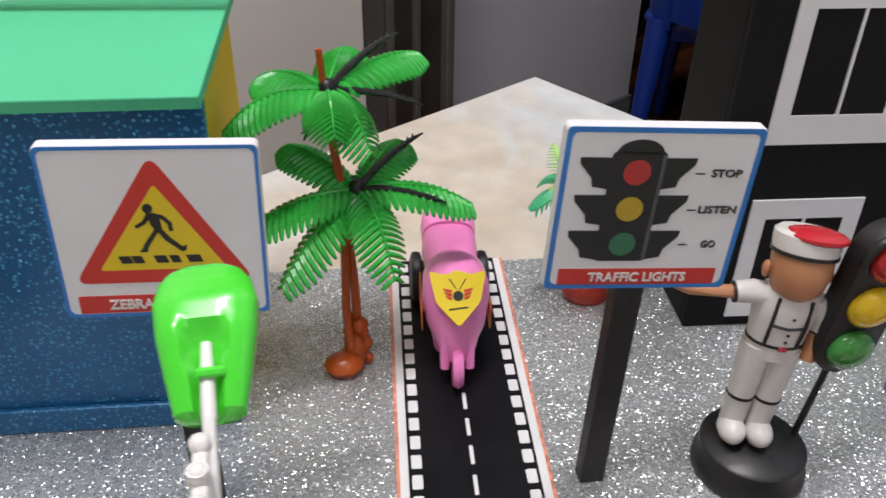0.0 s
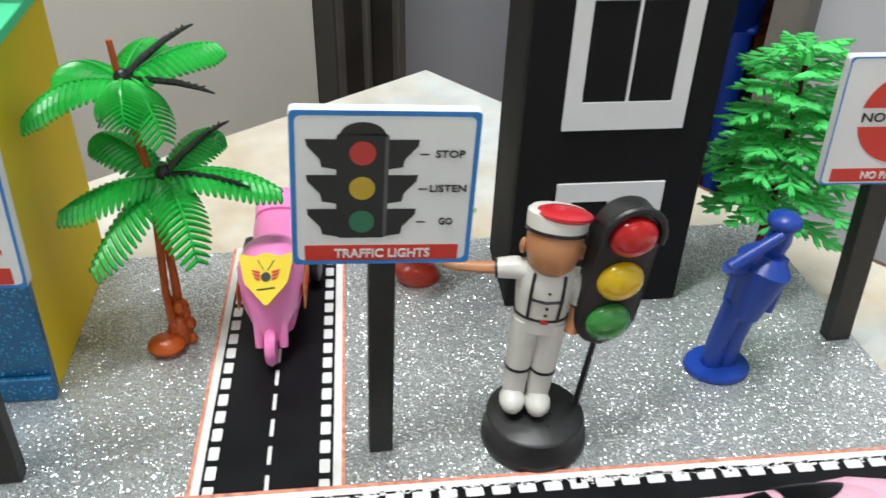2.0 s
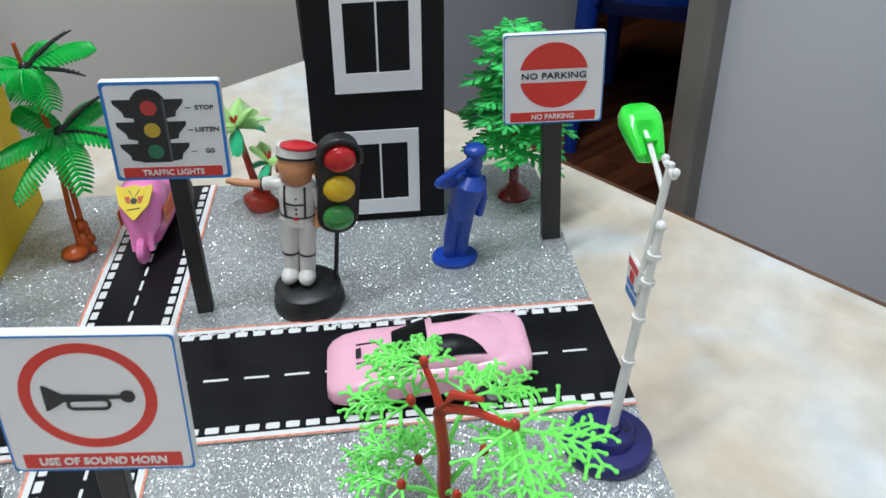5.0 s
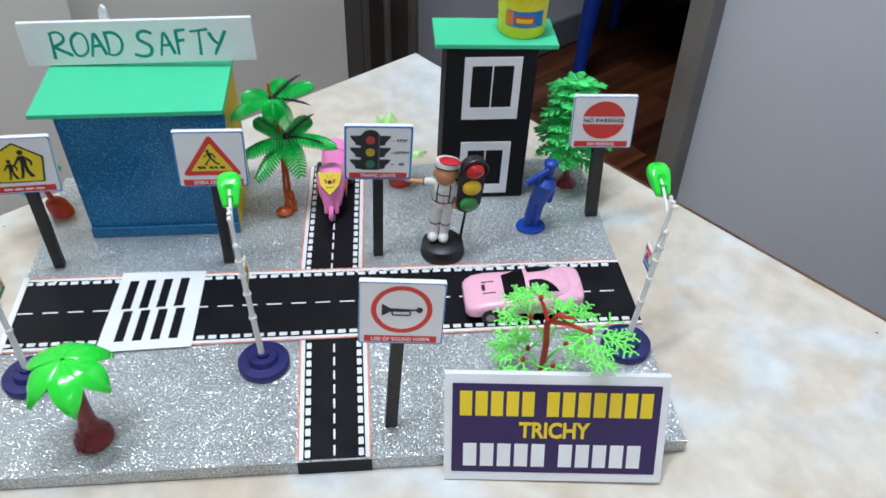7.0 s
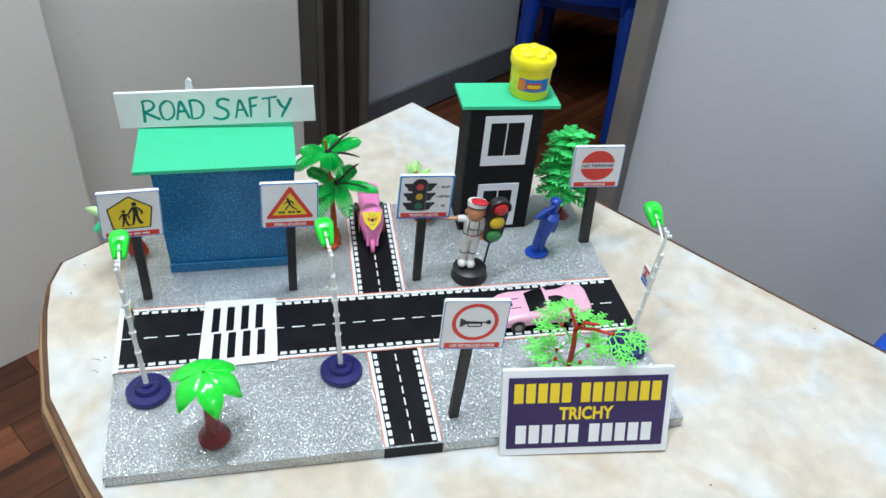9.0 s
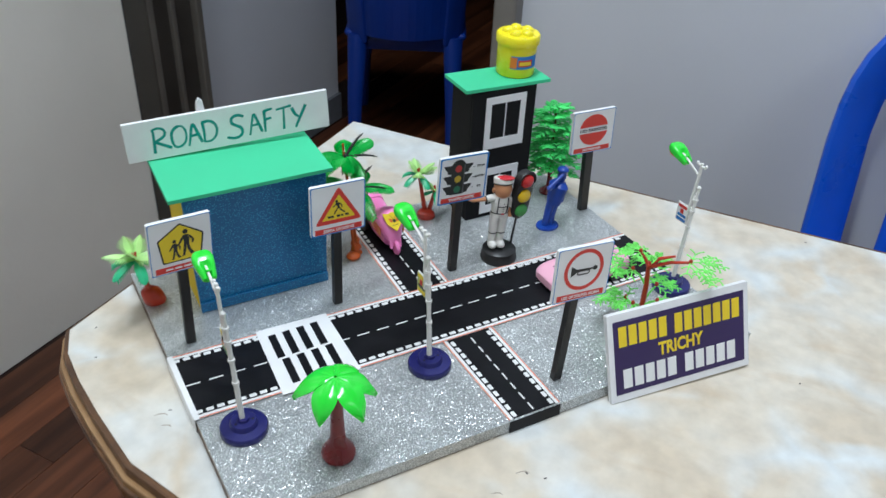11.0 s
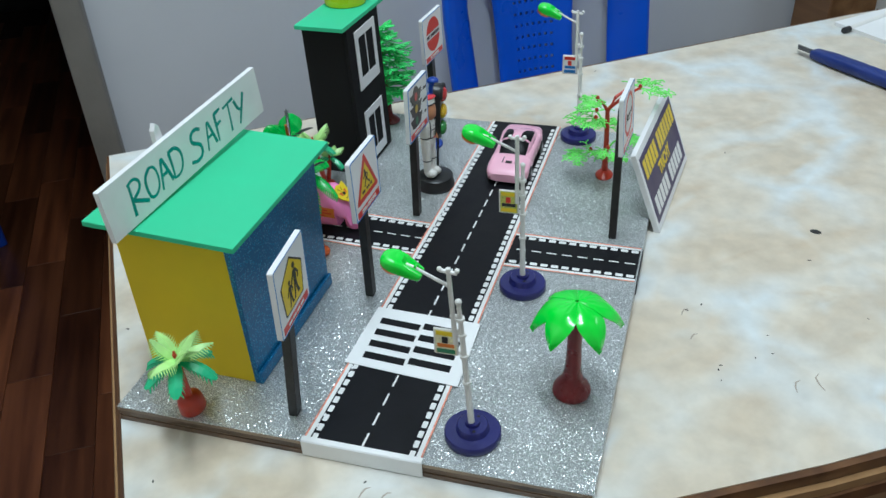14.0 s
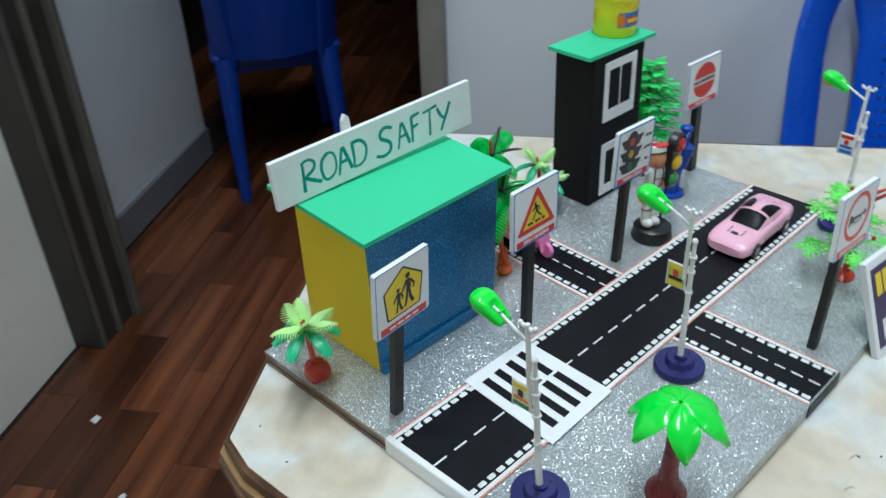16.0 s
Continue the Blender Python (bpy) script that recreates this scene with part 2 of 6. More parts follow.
M = {
    "cream_wall": material("cream_wall", (0.82, 0.79, 0.71), 0.6, vary=0.05, scale=3, bump=0.08, bscale=90),
    "grey_wall": material("grey_wall", (0.65, 0.67, 0.71), 0.45, vary=0.04, scale=3, bump=0.05, bscale=90),
    "ceiling": material("ceiling_white", (0.8, 0.8, 0.78), 0.8, vary=0.03, scale=3, bump=0),
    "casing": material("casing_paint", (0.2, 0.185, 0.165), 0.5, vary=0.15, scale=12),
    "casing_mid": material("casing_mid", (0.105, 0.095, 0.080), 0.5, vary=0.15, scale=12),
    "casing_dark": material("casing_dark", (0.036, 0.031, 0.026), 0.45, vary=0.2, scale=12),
    "skirting": material("skirting_grey", (0.16, 0.17, 0.19), 0.5),
    # near-black colour stands for the next room's lack of light
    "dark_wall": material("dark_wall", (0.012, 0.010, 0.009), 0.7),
    "plank": planks("floor_plank", (0.060, 0.017, 0.007), (0.185, 0.062, 0.025), 0.55),
    "sub_floor": material("floor_joint", (0.02, 0.008, 0.005), 0.8),
    "marble": marble("table_laminate"),
    "moulding": planks("table_moulding", (0.05, 0.02, 0.008), (0.16, 0.075, 0.03), 0.1),
    "moulding_light": planks("table_moulding_light", (0.22, 0.12, 0.05), (0.34, 0.2, 0.09), 0.1),
    "panel": planks("table_panel", (0.3, 0.19, 0.1), (0.42, 0.29, 0.17), 0.1),
    "ply": planks("board_edge", (0.16, 0.11, 0.075), (0.34, 0.26, 0.18), 0.1),
    "ply_dark": planks("board_edge_dark", (0.055, 0.032, 0.020), (0.17, 0.105, 0.065), 0.1),
    "silver": glitter_sheet("silver_glitter", (0.30, 0.32, 0.32), (0.93, 0.95, 0.96), 1.0, 0.85, 0.30, 1500, 0.40),
    "blue_glitter": glitter_sheet("blue_glitter", (0.009, 0.125, 0.300), (0.07, 0.42, 0.70), 0.95, 0.55, 0.30, 760, 0.24),
    "asphalt": material("printed_asphalt", (0.006, 0.006, 0.008), 0.42, spec=0.18, vary=0.2, scale=60, bump=0.03),
    "paper": material("white_paper", (0.8, 0.8, 0.8), 0.45, vary=0.03, scale=40, bump=0.03),
    "dash": material("printed_white", (0.78, 0.78, 0.77), 0.4, vary=0.04, scale=90, bump=0.0),
    "red_line": material("printed_red_line", (0.72, 0.27, 0.18), 0.45, vary=0.35, scale=500, bump=0.0),
    "foam_white": material("white_foam_board", (0.8, 0.8, 0.81), 0.5, vary=0.04, scale=50, bump=0.05),
    "pole_black": material("black_stained_stick", (0.016, 0.015, 0.014), 0.5, vary=0.35, scale=90, bump=0.2, bscale=400),
    "print_blue": material("print_blue", (0.02, 0.2, 0.58), 0.4, bump=0),
    "print_red": material("print_red", (0.64, 0.035, 0.022), 0.4, vary=0.06, bump=0),
    "print_yellow": material("print_yellow", (0.81, 0.60, 0.011), 0.4, vary=0.05, bump=0),
    "print_black": material("print_black", (0.012, 0.012, 0.014), 0.4, bump=0),
    "print_grey": material("print_grey", (0.09, 0.09, 0.1), 0.4, bump=0),
    "print_green": material("print_green", (0.02, 0.2, 0.09), 0.4, bump=0),
    "print_purple": material("print_purple", (0.028, 0.012, 0.085), 0.4, vary=0.08, bump=0),
    "green_foam": material("green_foam", (0.06, 0.56, 0.28), 0.75, vary=0.04, scale=25, bump=0.15, bscale=900),
    "yellow_foam": material("yellow_foam", (0.78, 0.56, 0.006), 0.75, vary=0.05, scale=25, bump=0.15, bscale=900),
    "black_foam": material("black_foam", (0.012, 0.012, 0.013), 0.75, spec=0.14, vary=0.15, scale=25, bump=0.15, bscale=900),
    "marker": material("teal_marker", (0.0, 0.26, 0.225), 0.5, vary=0.15, scale=300, bump=0),
    "blue_plastic": material("dark_blue_plastic", (0.012, 0.013, 0.115), 0.35, vary=0.1, bump=0.05),
    "chair_blue": material("blue_chair_plastic", (0.012, 0.10, 0.62), 0.32, vary=0.06, scale=10, bump=0.04),
    "lens_red": material("printed_lens_red", (0.5, 0.035, 0.03), 0.4, bump=0),
    "lens_amber": material("printed_lens_amber", (0.5, 0.34, 0.02), 0.4, bump=0),
    "lens_green": material("printed_lens_green", (0.02, 0.15, 0.075), 0.4, bump=0),
    "scuff": material("grey_scuff", (0.36, 0.31, 0.25), 0.6, bump=0),
    "print_olive": material("print_olive", (0.5, 0.52, 0.1), 0.4, vary=0.3, scale=900, bump=0),
    "print_cream": material("print_cream", (0.78, 0.74, 0.5), 0.4, vary=0.2, scale=900, bump=0),
    "dark_steel": material("dark_steel", (0.09, 0.09, 0.09), 0.4, metal=0.8),
    # next-room chair: the blue plastic with the room's shade put into its colour
    "chair_shaded": material("navy_chair_plastic", (0.006, 0.04, 0.3), 0.4, vary=0.06, scale=10, bump=0.04),
    "white_plastic": material("white_plastic", (0.78, 0.77, 0.74), 0.35, vary=0.05, bump=0.03, sub=0.1),
    "green_lamp": material("bright_green_plastic", (0.035, 0.70, 0.035), 0.2, vary=0.08, scale=60, bump=0.03, coat=0.4, sub=0.15),
    "orange": material("orange_plastic", (0.75, 0.2, 0.02), 0.35, bump=0),
    "palm_green": material("green_plastic_leaf", (0.008, 0.42, 0.05), 0.3, vary=0.25, scale=70, bump=0.1, bscale=500),
    "leaf_pale": material("pale_green_leaf", (0.47, 0.78, 0.27), 0.35, vary=0.3, scale=60, bump=0.05),
    "leaf_teal": material("teal_green_leaf", (0.04, 0.48, 0.22), 0.35, vary=0.2, scale=60, bump=0.05),
    "leaf_bright": material("light_green_leaf", (0.2, 0.8, 0.12), 0.35, vary=0.2, scale=90, bump=0.05),
    "conifer": material("conifer_green", (0.09, 0.71, 0.17), 0.4, vary=0.3, scale=60, bump=0.05),
    "trunk_orange": material("orange_brown_plastic", (0.48, 0.085, 0.010), 0.35, vary=0.2, scale=80, bump=0.1),
    "trunk_red": material("maroon_plastic", (0.17, 0.012, 0.014), 0.3, vary=0.15, scale=80, bump=0.08),
    "trunk_brick": material("brick_red_plastic", (0.46, 0.035, 0.014), 0.35, vary=0.15, scale=80, bump=0.08),
    "black_plastic": material("black_plastic", (0.012, 0.012, 0.013), 0.4, vary=0.15, bump=0.06),
    "pink": material("pink_plastic", (0.97, 0.27, 0.60), 0.3, vary=0.05, bump=0.03, coat=0.2),
    "car_black": material("car_window_black", (0.006, 0.006, 0.007), 0.35, spec=0.12, vary=0.1, bump=0.02),
    "pink_pale": material("pale_pink_plastic", (0.86, 0.45, 0.58), 0.28, vary=0.04, bump=0.03, coat=0.25),
    "red_lens": material("red_enamel", (0.5, 0.012, 0.012), 0.2, vary=0.2, bump=0.1, bscale=300, coat=0.3),
    "yellow_lens": material("yellow_enamel", (0.8, 0.52, 0.01), 0.2, vary=0.2, bump=0.1, bscale=300, coat=0.3),
    "green_lens": material("green_enamel", (0.04, 0.25, 0.05), 0.2, vary=0.2, bump=0.1, bscale=300, coat=0.3),
    "uniform": material("white_enamel", (0.74, 0.72, 0.68), 0.3, vary=0.05, bump=0.05),
    "tan": material("tan_enamel", (0.55, 0.24, 0.11), 0.4, vary=0.08, bump=0.05),
    "cap_red": material("red_cap_enamel", (0.55, 0.02, 0.03), 0.25, vary=0.08, bump=0.05),
    "toy_blue": material("blue_figure_plastic", (0.012, 0.055, 0.35), 0.35, vary=0.1, bump=0.1, bscale=300),
    "tub_yellow": material("yellow_tub_plastic", (0.88, 0.76, 0.006), 0.3, vary=0.04, bump=0.03),
    "pen_blue": material("pen_blue_plastic", (0.008, 0.026, 0.17), 0.4, bump=0.03),
    "steel": material("dull_steel", (0.3, 0.3, 0.31), 0.4, metal=0.9),
    "wood_brown": planks("brown_wood", (0.15, 0.07, 0.03), (0.3, 0.16, 0.07), 0.1),
    "glow": bpy.data.materials.new("tube_glow"),
}
M["glow"].use_nodes = True
M["glow"].node_tree.nodes["Principled BSDF"].inputs["Emission Color"].default_value = (0.95, 0.98, 1, 1)
M["glow"].node_tree.nodes["Principled BSDF"].inputs["Emission Strength"].default_value = 6


# ---- building ----
def thing(name, label, category, m=None, group="", kind=""):
    ob = new(name)
    ob.empty_display_size = 0.01
    ob.matrix_basis = m or Matrix()
    return tagged(ob, label, category, group, kind)


def part(name, bm, mat, parent=None, label="", m=None, smooth=False):
    me = bpy.data.meshes.new(name)
    bmesh.ops.recalc_face_normals(bm, faces=bm.faces)
    if smooth:
        for f in bm.faces:
            f.smooth = True
    bm.to_mesh(me)
    bm.free()
    for x in mat if isinstance(mat, (list, tuple)) else [mat]:
        me.materials.append(x)
    if smooth:
        me.set_sharp_from_angle(angle=radians(42))
    ob = new(name, me)
    ob.parent = parent
    if m is not None:
        ob.matrix_basis = m
    return tagged(ob, label)


def repeat(ob, m, parent=None):
    """Another piece on the same mesh."""
    o = new(ob.name.split(".")[0], ob.data)
    o.parent = parent or ob.parent
    o.matrix_basis = m
    return o


def box(sx, sy, sz, at=(0, 0, 0), bevel=0.0, seg=2, bm=None, m=None):
    bm = bm or bmesh.new()
    geo = bmesh.ops.create_cube(bm, size=1)["verts"]
    for v in geo:
        v.co = Vector((v.co.x * sx, v.co.y * sy, v.co.z * sz))
    if bevel:
        edges = {e for v in geo for e in v.link_edges}
        r = bmesh.ops.bevel(bm, geom=list(edges), offset=bevel, segments=seg, affect="EDGES", profile=0.5)
        geo = list({v for f in r["faces"] for v in f.verts} | {v for v in geo if v.is_valid})
    for v in geo:
        v.co = (m @ v.co if m else v.co) + Vector(at)
    return bm


def prism(points, depth, z=0.0, bm=None, bevel=0.0):
    """A plate: the outline in x and y, from z to z + depth."""
    bm = bm or bmesh.new()
    low = [bm.verts.new((x, y, z)) for x, y in points]
    high = [bm.verts.new((x, y, z + depth)) for x, y in points]
    n = len(points)
    bm.faces.new(low[::-1])
    top = bm.faces.new(high)
    for i in range(n):
        bm.faces.new((low[i], low[(i + 1) % n], high[(i + 1) % n], high[i]))
    if bevel:
        bmesh.ops.bevel(bm, geom=list(top.edges), offset=bevel, segments=2, affect="EDGES", profile=0.5)
    return bm


def lathe(profile, seg=28, bm=None, m=None):
    """Turns (radius, height) pairs about z."""
    bm = bm or bmesh.new()
    rings = []
    for r, z in profile:
        if r < 1e-6:
            rings.append([bm.verts.new((m or Matrix()) @ Vector((0, 0, z)))])
        else:
            rings.append([bm.verts.new((m or Matrix()) @ Vector((r * math.cos(2 * math.pi * k / seg), r * math.sin(2 * math.pi * k / seg), z))) for k in range(seg)])
    for a, b in zip(rings, rings[1:]):
        for k in range(seg):
            j = (k + 1) % seg
            if len(a) == 1 and len(b) > 1:
                bm.faces.new((a[0], b[k], b[j]))
            elif len(b) == 1 and len(a) > 1:
                bm.faces.new((a[k], a[j], b[0]))
            elif len(a) > 1:
                bm.faces.new((a[k], a[j], b[j], b[k]))
    for ring in (rings[0], rings[-1]):
        if len(ring) > 1:
            bm.faces.new(ring)
    return bm


def tube(path, radii, seg=10, bm=None, flat=1.0, up=(0, 0, 1)):
    """A round or flattened bar along points; radii one or each."""
    bm = bm or bmesh.new()
    path = [Vector(p) for p in path]
    if not isinstance(radii, (list, tuple)):
        radii = [radii] * len(path)
    rings = []
    for i, p in enumerate(path):
        d = (path[min(i + 1, len(path) - 1)] - path[max(i - 1, 0)]).normalized()
        ref = Vector(up) if abs(d.dot(Vector(up))) < 0.95 else Vector((1, 0, 0))
        a = d.cross(ref).normalized()
        b = a.cross(d).normalized()
        rings.append([bm.verts.new(p + radii[i] * (math.cos(2 * math.pi * k / seg) * a + flat * math.sin(2 * math.pi * k / seg) * b)) for k in range(seg)])
    for r, s in zip(rings, rings[1:]):
        for k in range(seg):
            j = (k + 1) % seg
            bm.faces.new((r[k], r[j], s[j], s[k]))
    bm.faces.new(rings[0][::-1])
    bm.faces.new(rings[-1])
    return bm


def ball(r, at, bm=None, scale=(1, 1, 1), seg=14, m=None):
    bm = bm or bmesh.new()
    vs = bmesh.ops.create_uvsphere(bm, u_segments=seg, v_segments=max(6, seg // 2), radius=r)["verts"]
    for v in vs:
        q = Vector((v.co.x * scale[0], v.co.y * scale[1], v.co.z * scale[2]))
        v.co = (m @ q if m else q) + Vector(at)
    return bm


def ring(outer, inner, depth, z=0.0, seg=40):
    bm = bmesh.new()
    pts = []
    for r, h in ((outer, z), (outer, z + depth), (inner, z + depth), (inner, z)):
        pts.append([bm.verts.new((r * math.cos(2 * math.pi * k / seg), r * math.sin(2 * math.pi * k / seg), h)) for k in range(seg)])
    for i in range(4):
        a, b = pts[i], pts[(i + 1) % 4]
        for k in range(seg):
            j = (k + 1) % seg
            bm.faces.new((a[k], a[j], b[j], b[k]))
    return bm


def frame_plate(points, inner, depth, z=0.0):
    """A flat border between two outlines of equal count."""
    bm = bmesh.new()
    n = len(points)
    rows = [[bm.verts.new((x, y, h)) for x, y in pts] for pts, h in ((points, z), (points, z + depth), (inner, z + depth), (inner, z))]
    for i in range(4):
        a, b = rows[i], rows[(i + 1) % 4]
        for k in range(n):
            j = (k + 1) % n
            bm.faces.new((a[k], a[j], b[j], b[k]))
    return bm


def rounded(w, h, r, n=4):
    """A rectangle's outline with rounded corners."""
    pts = []
    for cx, cy, a in ((w / 2 - r, h / 2 - r, 0), (-w / 2 + r, h / 2 - r, 90), (-w / 2 + r, -h / 2 + r, 180), (w / 2 - r, -h / 2 + r, 270)):
        pts += [(cx + r * math.cos(radians(a + 90 * k / n)), cy + r * math.sin(radians(a + 90 * k / n))) for k in range(n + 1)]
    return pts


def lettering(name, text, height, width, mat, parent, x, y, z, depth=0.00015, bold=0.0, label="", m=None):
    """Words in the built-in font, set to a height and width, centred at x, y on the parent's face."""
    cu = bpy.data.curves.new(name, "FONT")
    cu.body, cu.size, cu.align_x, cu.align_y = text, 1.0, "CENTER", "CENTER"
    cu.extrude, cu.offset = 0.01, bold
    cu.resolution_u = 3
    tmp = bpy.data.objects.new(name, cu)
    me = bpy.data.meshes.new_from_object(tmp)
    bpy.data.objects.remove(tmp)
    xs, ys = [v.co.x for v in me.vertices], [v.co.y for v in me.vertices]
    w, h, cx, cy = max(xs) - min(xs), max(ys) - min(ys), (max(xs) + min(xs)) / 2, (max(ys) + min(ys)) / 2
    for v in me.vertices:
        v.co = Vector(((v.co.x - cx) * width / w, (v.co.y - cy) * height / h, v.co.z * depth / 0.01))
    me.materials.append(mat)
    ob = new(name, me)
    ob.parent = parent
    ob.matrix_basis = m or Matrix.Translation((x, y, z))
    return tagged(ob, label)


UP = Matrix.Rotation(radians(90), 4, "X")

# ---- room ----
ROOM_U1, ROOM_V0, ROOM_V1 = 0.926, -1.092, 2.7


def wall(name, u0, u1, v0, v1, mat, label, z0=FLOOR_Z, z1=CEIL_Z):
    ob = part(name, box(u1 - u0, v1 - v0, z1 - z0, ((u0 + u1) / 2, -(v0 + v1) / 2, (z0 + z1) / 2)), mat, None, label, ROOM)
    return tagged(ob, category="wall", kind="structure")


wall("wall_north", 0.172, 0.745, -1.22, ROOM_V0, M["cream_wall"], "cream painted wall with a smooth matt finish")
wall("wall_north_pillar", -2.3, 0.172, -1.22, -0.970, M["cream_wall"], "cream painted wall that steps forward")
wall("wall_east", ROOM_U1, 1.03, -0.325, ROOM_V1, M["grey_wall"], "pale grey painted wall behind the chairs")
wall("wall_east_lintel", ROOM_U1, 1.03, -1.22, -0.325, M["grey_wall"], "pale grey painted wall over the doorway", FLOOR_Z + 2.08)
wall("wall_south", -2.3, ROOM_U1, ROOM_V1, ROOM_V1 + 0.12, M["grey_wall"], "pale grey painted wall")
wall("wall_west", -2.42, -2.3, -1.22, ROOM_V1 + 0.12, M["cream_wall"], "cream painted wall")
wall("wall_next_room_left", 0.885, 1.62, -1.30, -1.185, M["grey_wall"], "grey painted side wall beyond the doorway")
# these walls carry the next room's darkness in their colour
wall("wall_next_room_far", 3.4, 3.5, -3.2, 2.7, M["dark_wall"], "next room wall, near-black to stand for the missing light")
wall("wall_next_room_side", 1.62, 3.4, -3.2, -3.1, M["dark_wall"], "next room wall, near-black to stand for the missing light")
wall("wall_next_room_return", 1.52, 1.62, -3.2, -1.30, M["dark_wall"], "next room wall, near-black to stand for the missing light")
wall("wall_next_room_right", 1.03, 3.4, 2.6, 2.7, M["dark_wall"], "next room wall, near-black to stand for the missing light")
tagged(part("ceiling", box(6.0, 6.2, 0.06, (0.55, 0.2, CEIL_Z + 0.03)), M["ceiling"], None, "white painted ceiling", ROOM), category="ceiling", kind="structure")

floor = tagged(part("floor", box(6.0, 6.2, 0.06, (0.55, 0.2, FLOOR_Z - 0.034)), M["sub_floor"], None, "dark reddish brown wood plank floor", ROOM), category="floor", kind="structure")
PL, PW = 0.41, 0.085
plank_bm = box(PL - 0.0010, PW - 0.0008, 0.006, (0, 0, 0), 0.0005, 1)
first_plank = None
stagger = random.Random(5)
for j in range(-6, 17):
    shift = (0.37 * j + stagger.uniform(-0.12, 0.12)) % 1
    for i in range(13):
        x = -1.6 + (i + shift) * PL
        if x + PL / 2 > 3.45 or (j < -1 and x - PL / 2 < 1.62) or (j == -1 and x - PL / 2 < 0.95):
            continue
        m = Matrix.Translation((x, 1.04 - j * PW, FLOOR_Z - 0.003))
        if first_plank is None:
            first_plank = part("plank", plank_bm, M["plank"], floor, m=m)
        else:
            repeat(first_plank, m)
# the rest of the floor, away from the doorway
bm = bmesh.new()
for j in range(17, 44):
    shift = (0.37 * j) % 1
    for i in range(10):
        u = -2.05 + (i + shift) * PL
        if u + PL / 2 < ROOM_U1:
            box(PL - 0.0010, PW - 0.0008, 0.006, (u, 1.04 - j * PW, FLOOR_Z - 0.003), bm=bm)
tagged(part("plank_field", bm, M["plank"], floor, "reddish brown wood planks"), kind="stuff")

tagged(part("baseboard", box(0.735, 0.012, 0.085, (1.2525, 1.179, FLOOR_Z + 0.0425), 0.002, 1), M["skirting"], None, "dark grey skirting board along the wall", ROOM), category="skirting", kind="structure")

# the doorway's casing: dark jamb with paler fillets on one side, a brown-grey post on the other
door_frame = thing("door_frame", "dark brown door frame with pale fillets round an open doorway", "door frame", ROOM, kind="structure")
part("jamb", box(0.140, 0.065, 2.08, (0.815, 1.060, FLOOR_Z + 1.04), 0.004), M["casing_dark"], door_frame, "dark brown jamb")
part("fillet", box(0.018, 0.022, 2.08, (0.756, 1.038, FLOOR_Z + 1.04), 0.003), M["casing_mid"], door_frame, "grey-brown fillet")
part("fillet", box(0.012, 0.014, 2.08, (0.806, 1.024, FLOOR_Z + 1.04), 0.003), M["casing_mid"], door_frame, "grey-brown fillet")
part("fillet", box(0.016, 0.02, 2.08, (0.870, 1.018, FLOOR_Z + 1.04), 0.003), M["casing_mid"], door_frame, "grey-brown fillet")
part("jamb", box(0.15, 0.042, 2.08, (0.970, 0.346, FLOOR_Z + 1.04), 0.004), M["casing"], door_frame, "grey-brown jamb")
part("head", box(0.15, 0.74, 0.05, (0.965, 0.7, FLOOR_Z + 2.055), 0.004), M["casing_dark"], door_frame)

for u, v in LAMPS:
    lampfix = thing("tube_light", "white ceiling light with a long glowing tube", "ceiling light", ROOM @ pose(u, -v, CEIL_Z), group="ceiling lights")
    part("housing", box(1.26, 0.07, 0.04, (0, 0, -0.02), 0.006), M["white_plastic"], lampfix)
    part("tube", tube([(-0.6, 0, -0.055), (0.6, 0, -0.055)], 0.014), M["glow"], lampfix, "glowing tube")

# ---- table ----
NEAR = [(-0.112, -0.251), (-0.131, -0.232), (-0.147, -0.204), (-0.163, -0.170), (-0.184, -0.120), (-0.194, -0.045), (-0.200, 0.03), (-0.205, 0.1), (-0.211, 0.3), (-0.213, 0.7)]
FAR = [(0.299, -0.266), (0.3075, -0.03), (0.314, 0.1), (0.320, 0.2), (0.330, 0.35), (0.343, 0.55), (0.346, 0.7)]
outline = FAR + [(u, 1.4 - v) for u, v in FAR[-2::-1]] + [(u, 1.4 - v) for u, v in NEAR] + NEAR[-2::-1]
outline = [(u, -v) for u, v in outline]
mid = (0.07, -0.7)


def grown(pts, d):
    """The outline moved outwards by d."""
    out = []
    n = len(pts)
    for i in range(n):
        a, b, c = Vector(pts[i - 1]), Vector(pts[i]), Vector(pts[(i + 1) % n])
        t = ((b - a).normalized() + (c - b).normalized()).normalized()
        nrm = Vector((t.y, -t.x))
        if nrm.dot(b - Vector(mid)) < 0:
            nrm = -nrm
        out.append(tuple(b + d * nrm))
    return out


table = thing("conference_table", "boat-shaped table with cream marbled laminate top and brown edge", "table", ROOM @ pose(0, 0, 0))
part("tabletop", prism(outline, 0.020, TABLE_Z - 0.020), M["marble"], table, "cream marbled laminate top")
part("edge_band", prism(grown(outline, 0.004), 0.008, TABLE_Z - 0.0088, bevel=0.002), M["moulding"], table, "dark brown moulding")
part("edge_band", prism(grown(outline, 0.0075), 0.006, TABLE_Z - 0.0150, bevel=0.0015), M["moulding_light"], table, "light brown moulding")
part("edge_band", prism(grown(outline, 0.0095), 0.0085, TABLE_Z - 0.0236, bevel=0.002), M["moulding"], table, "dark brown moulding")
part("edge_band", prism(grown(outline, 0.003), 0.010, TABLE_Z - 0.0338, bevel=0.002), M["moulding"], table, "dark brown moulding")
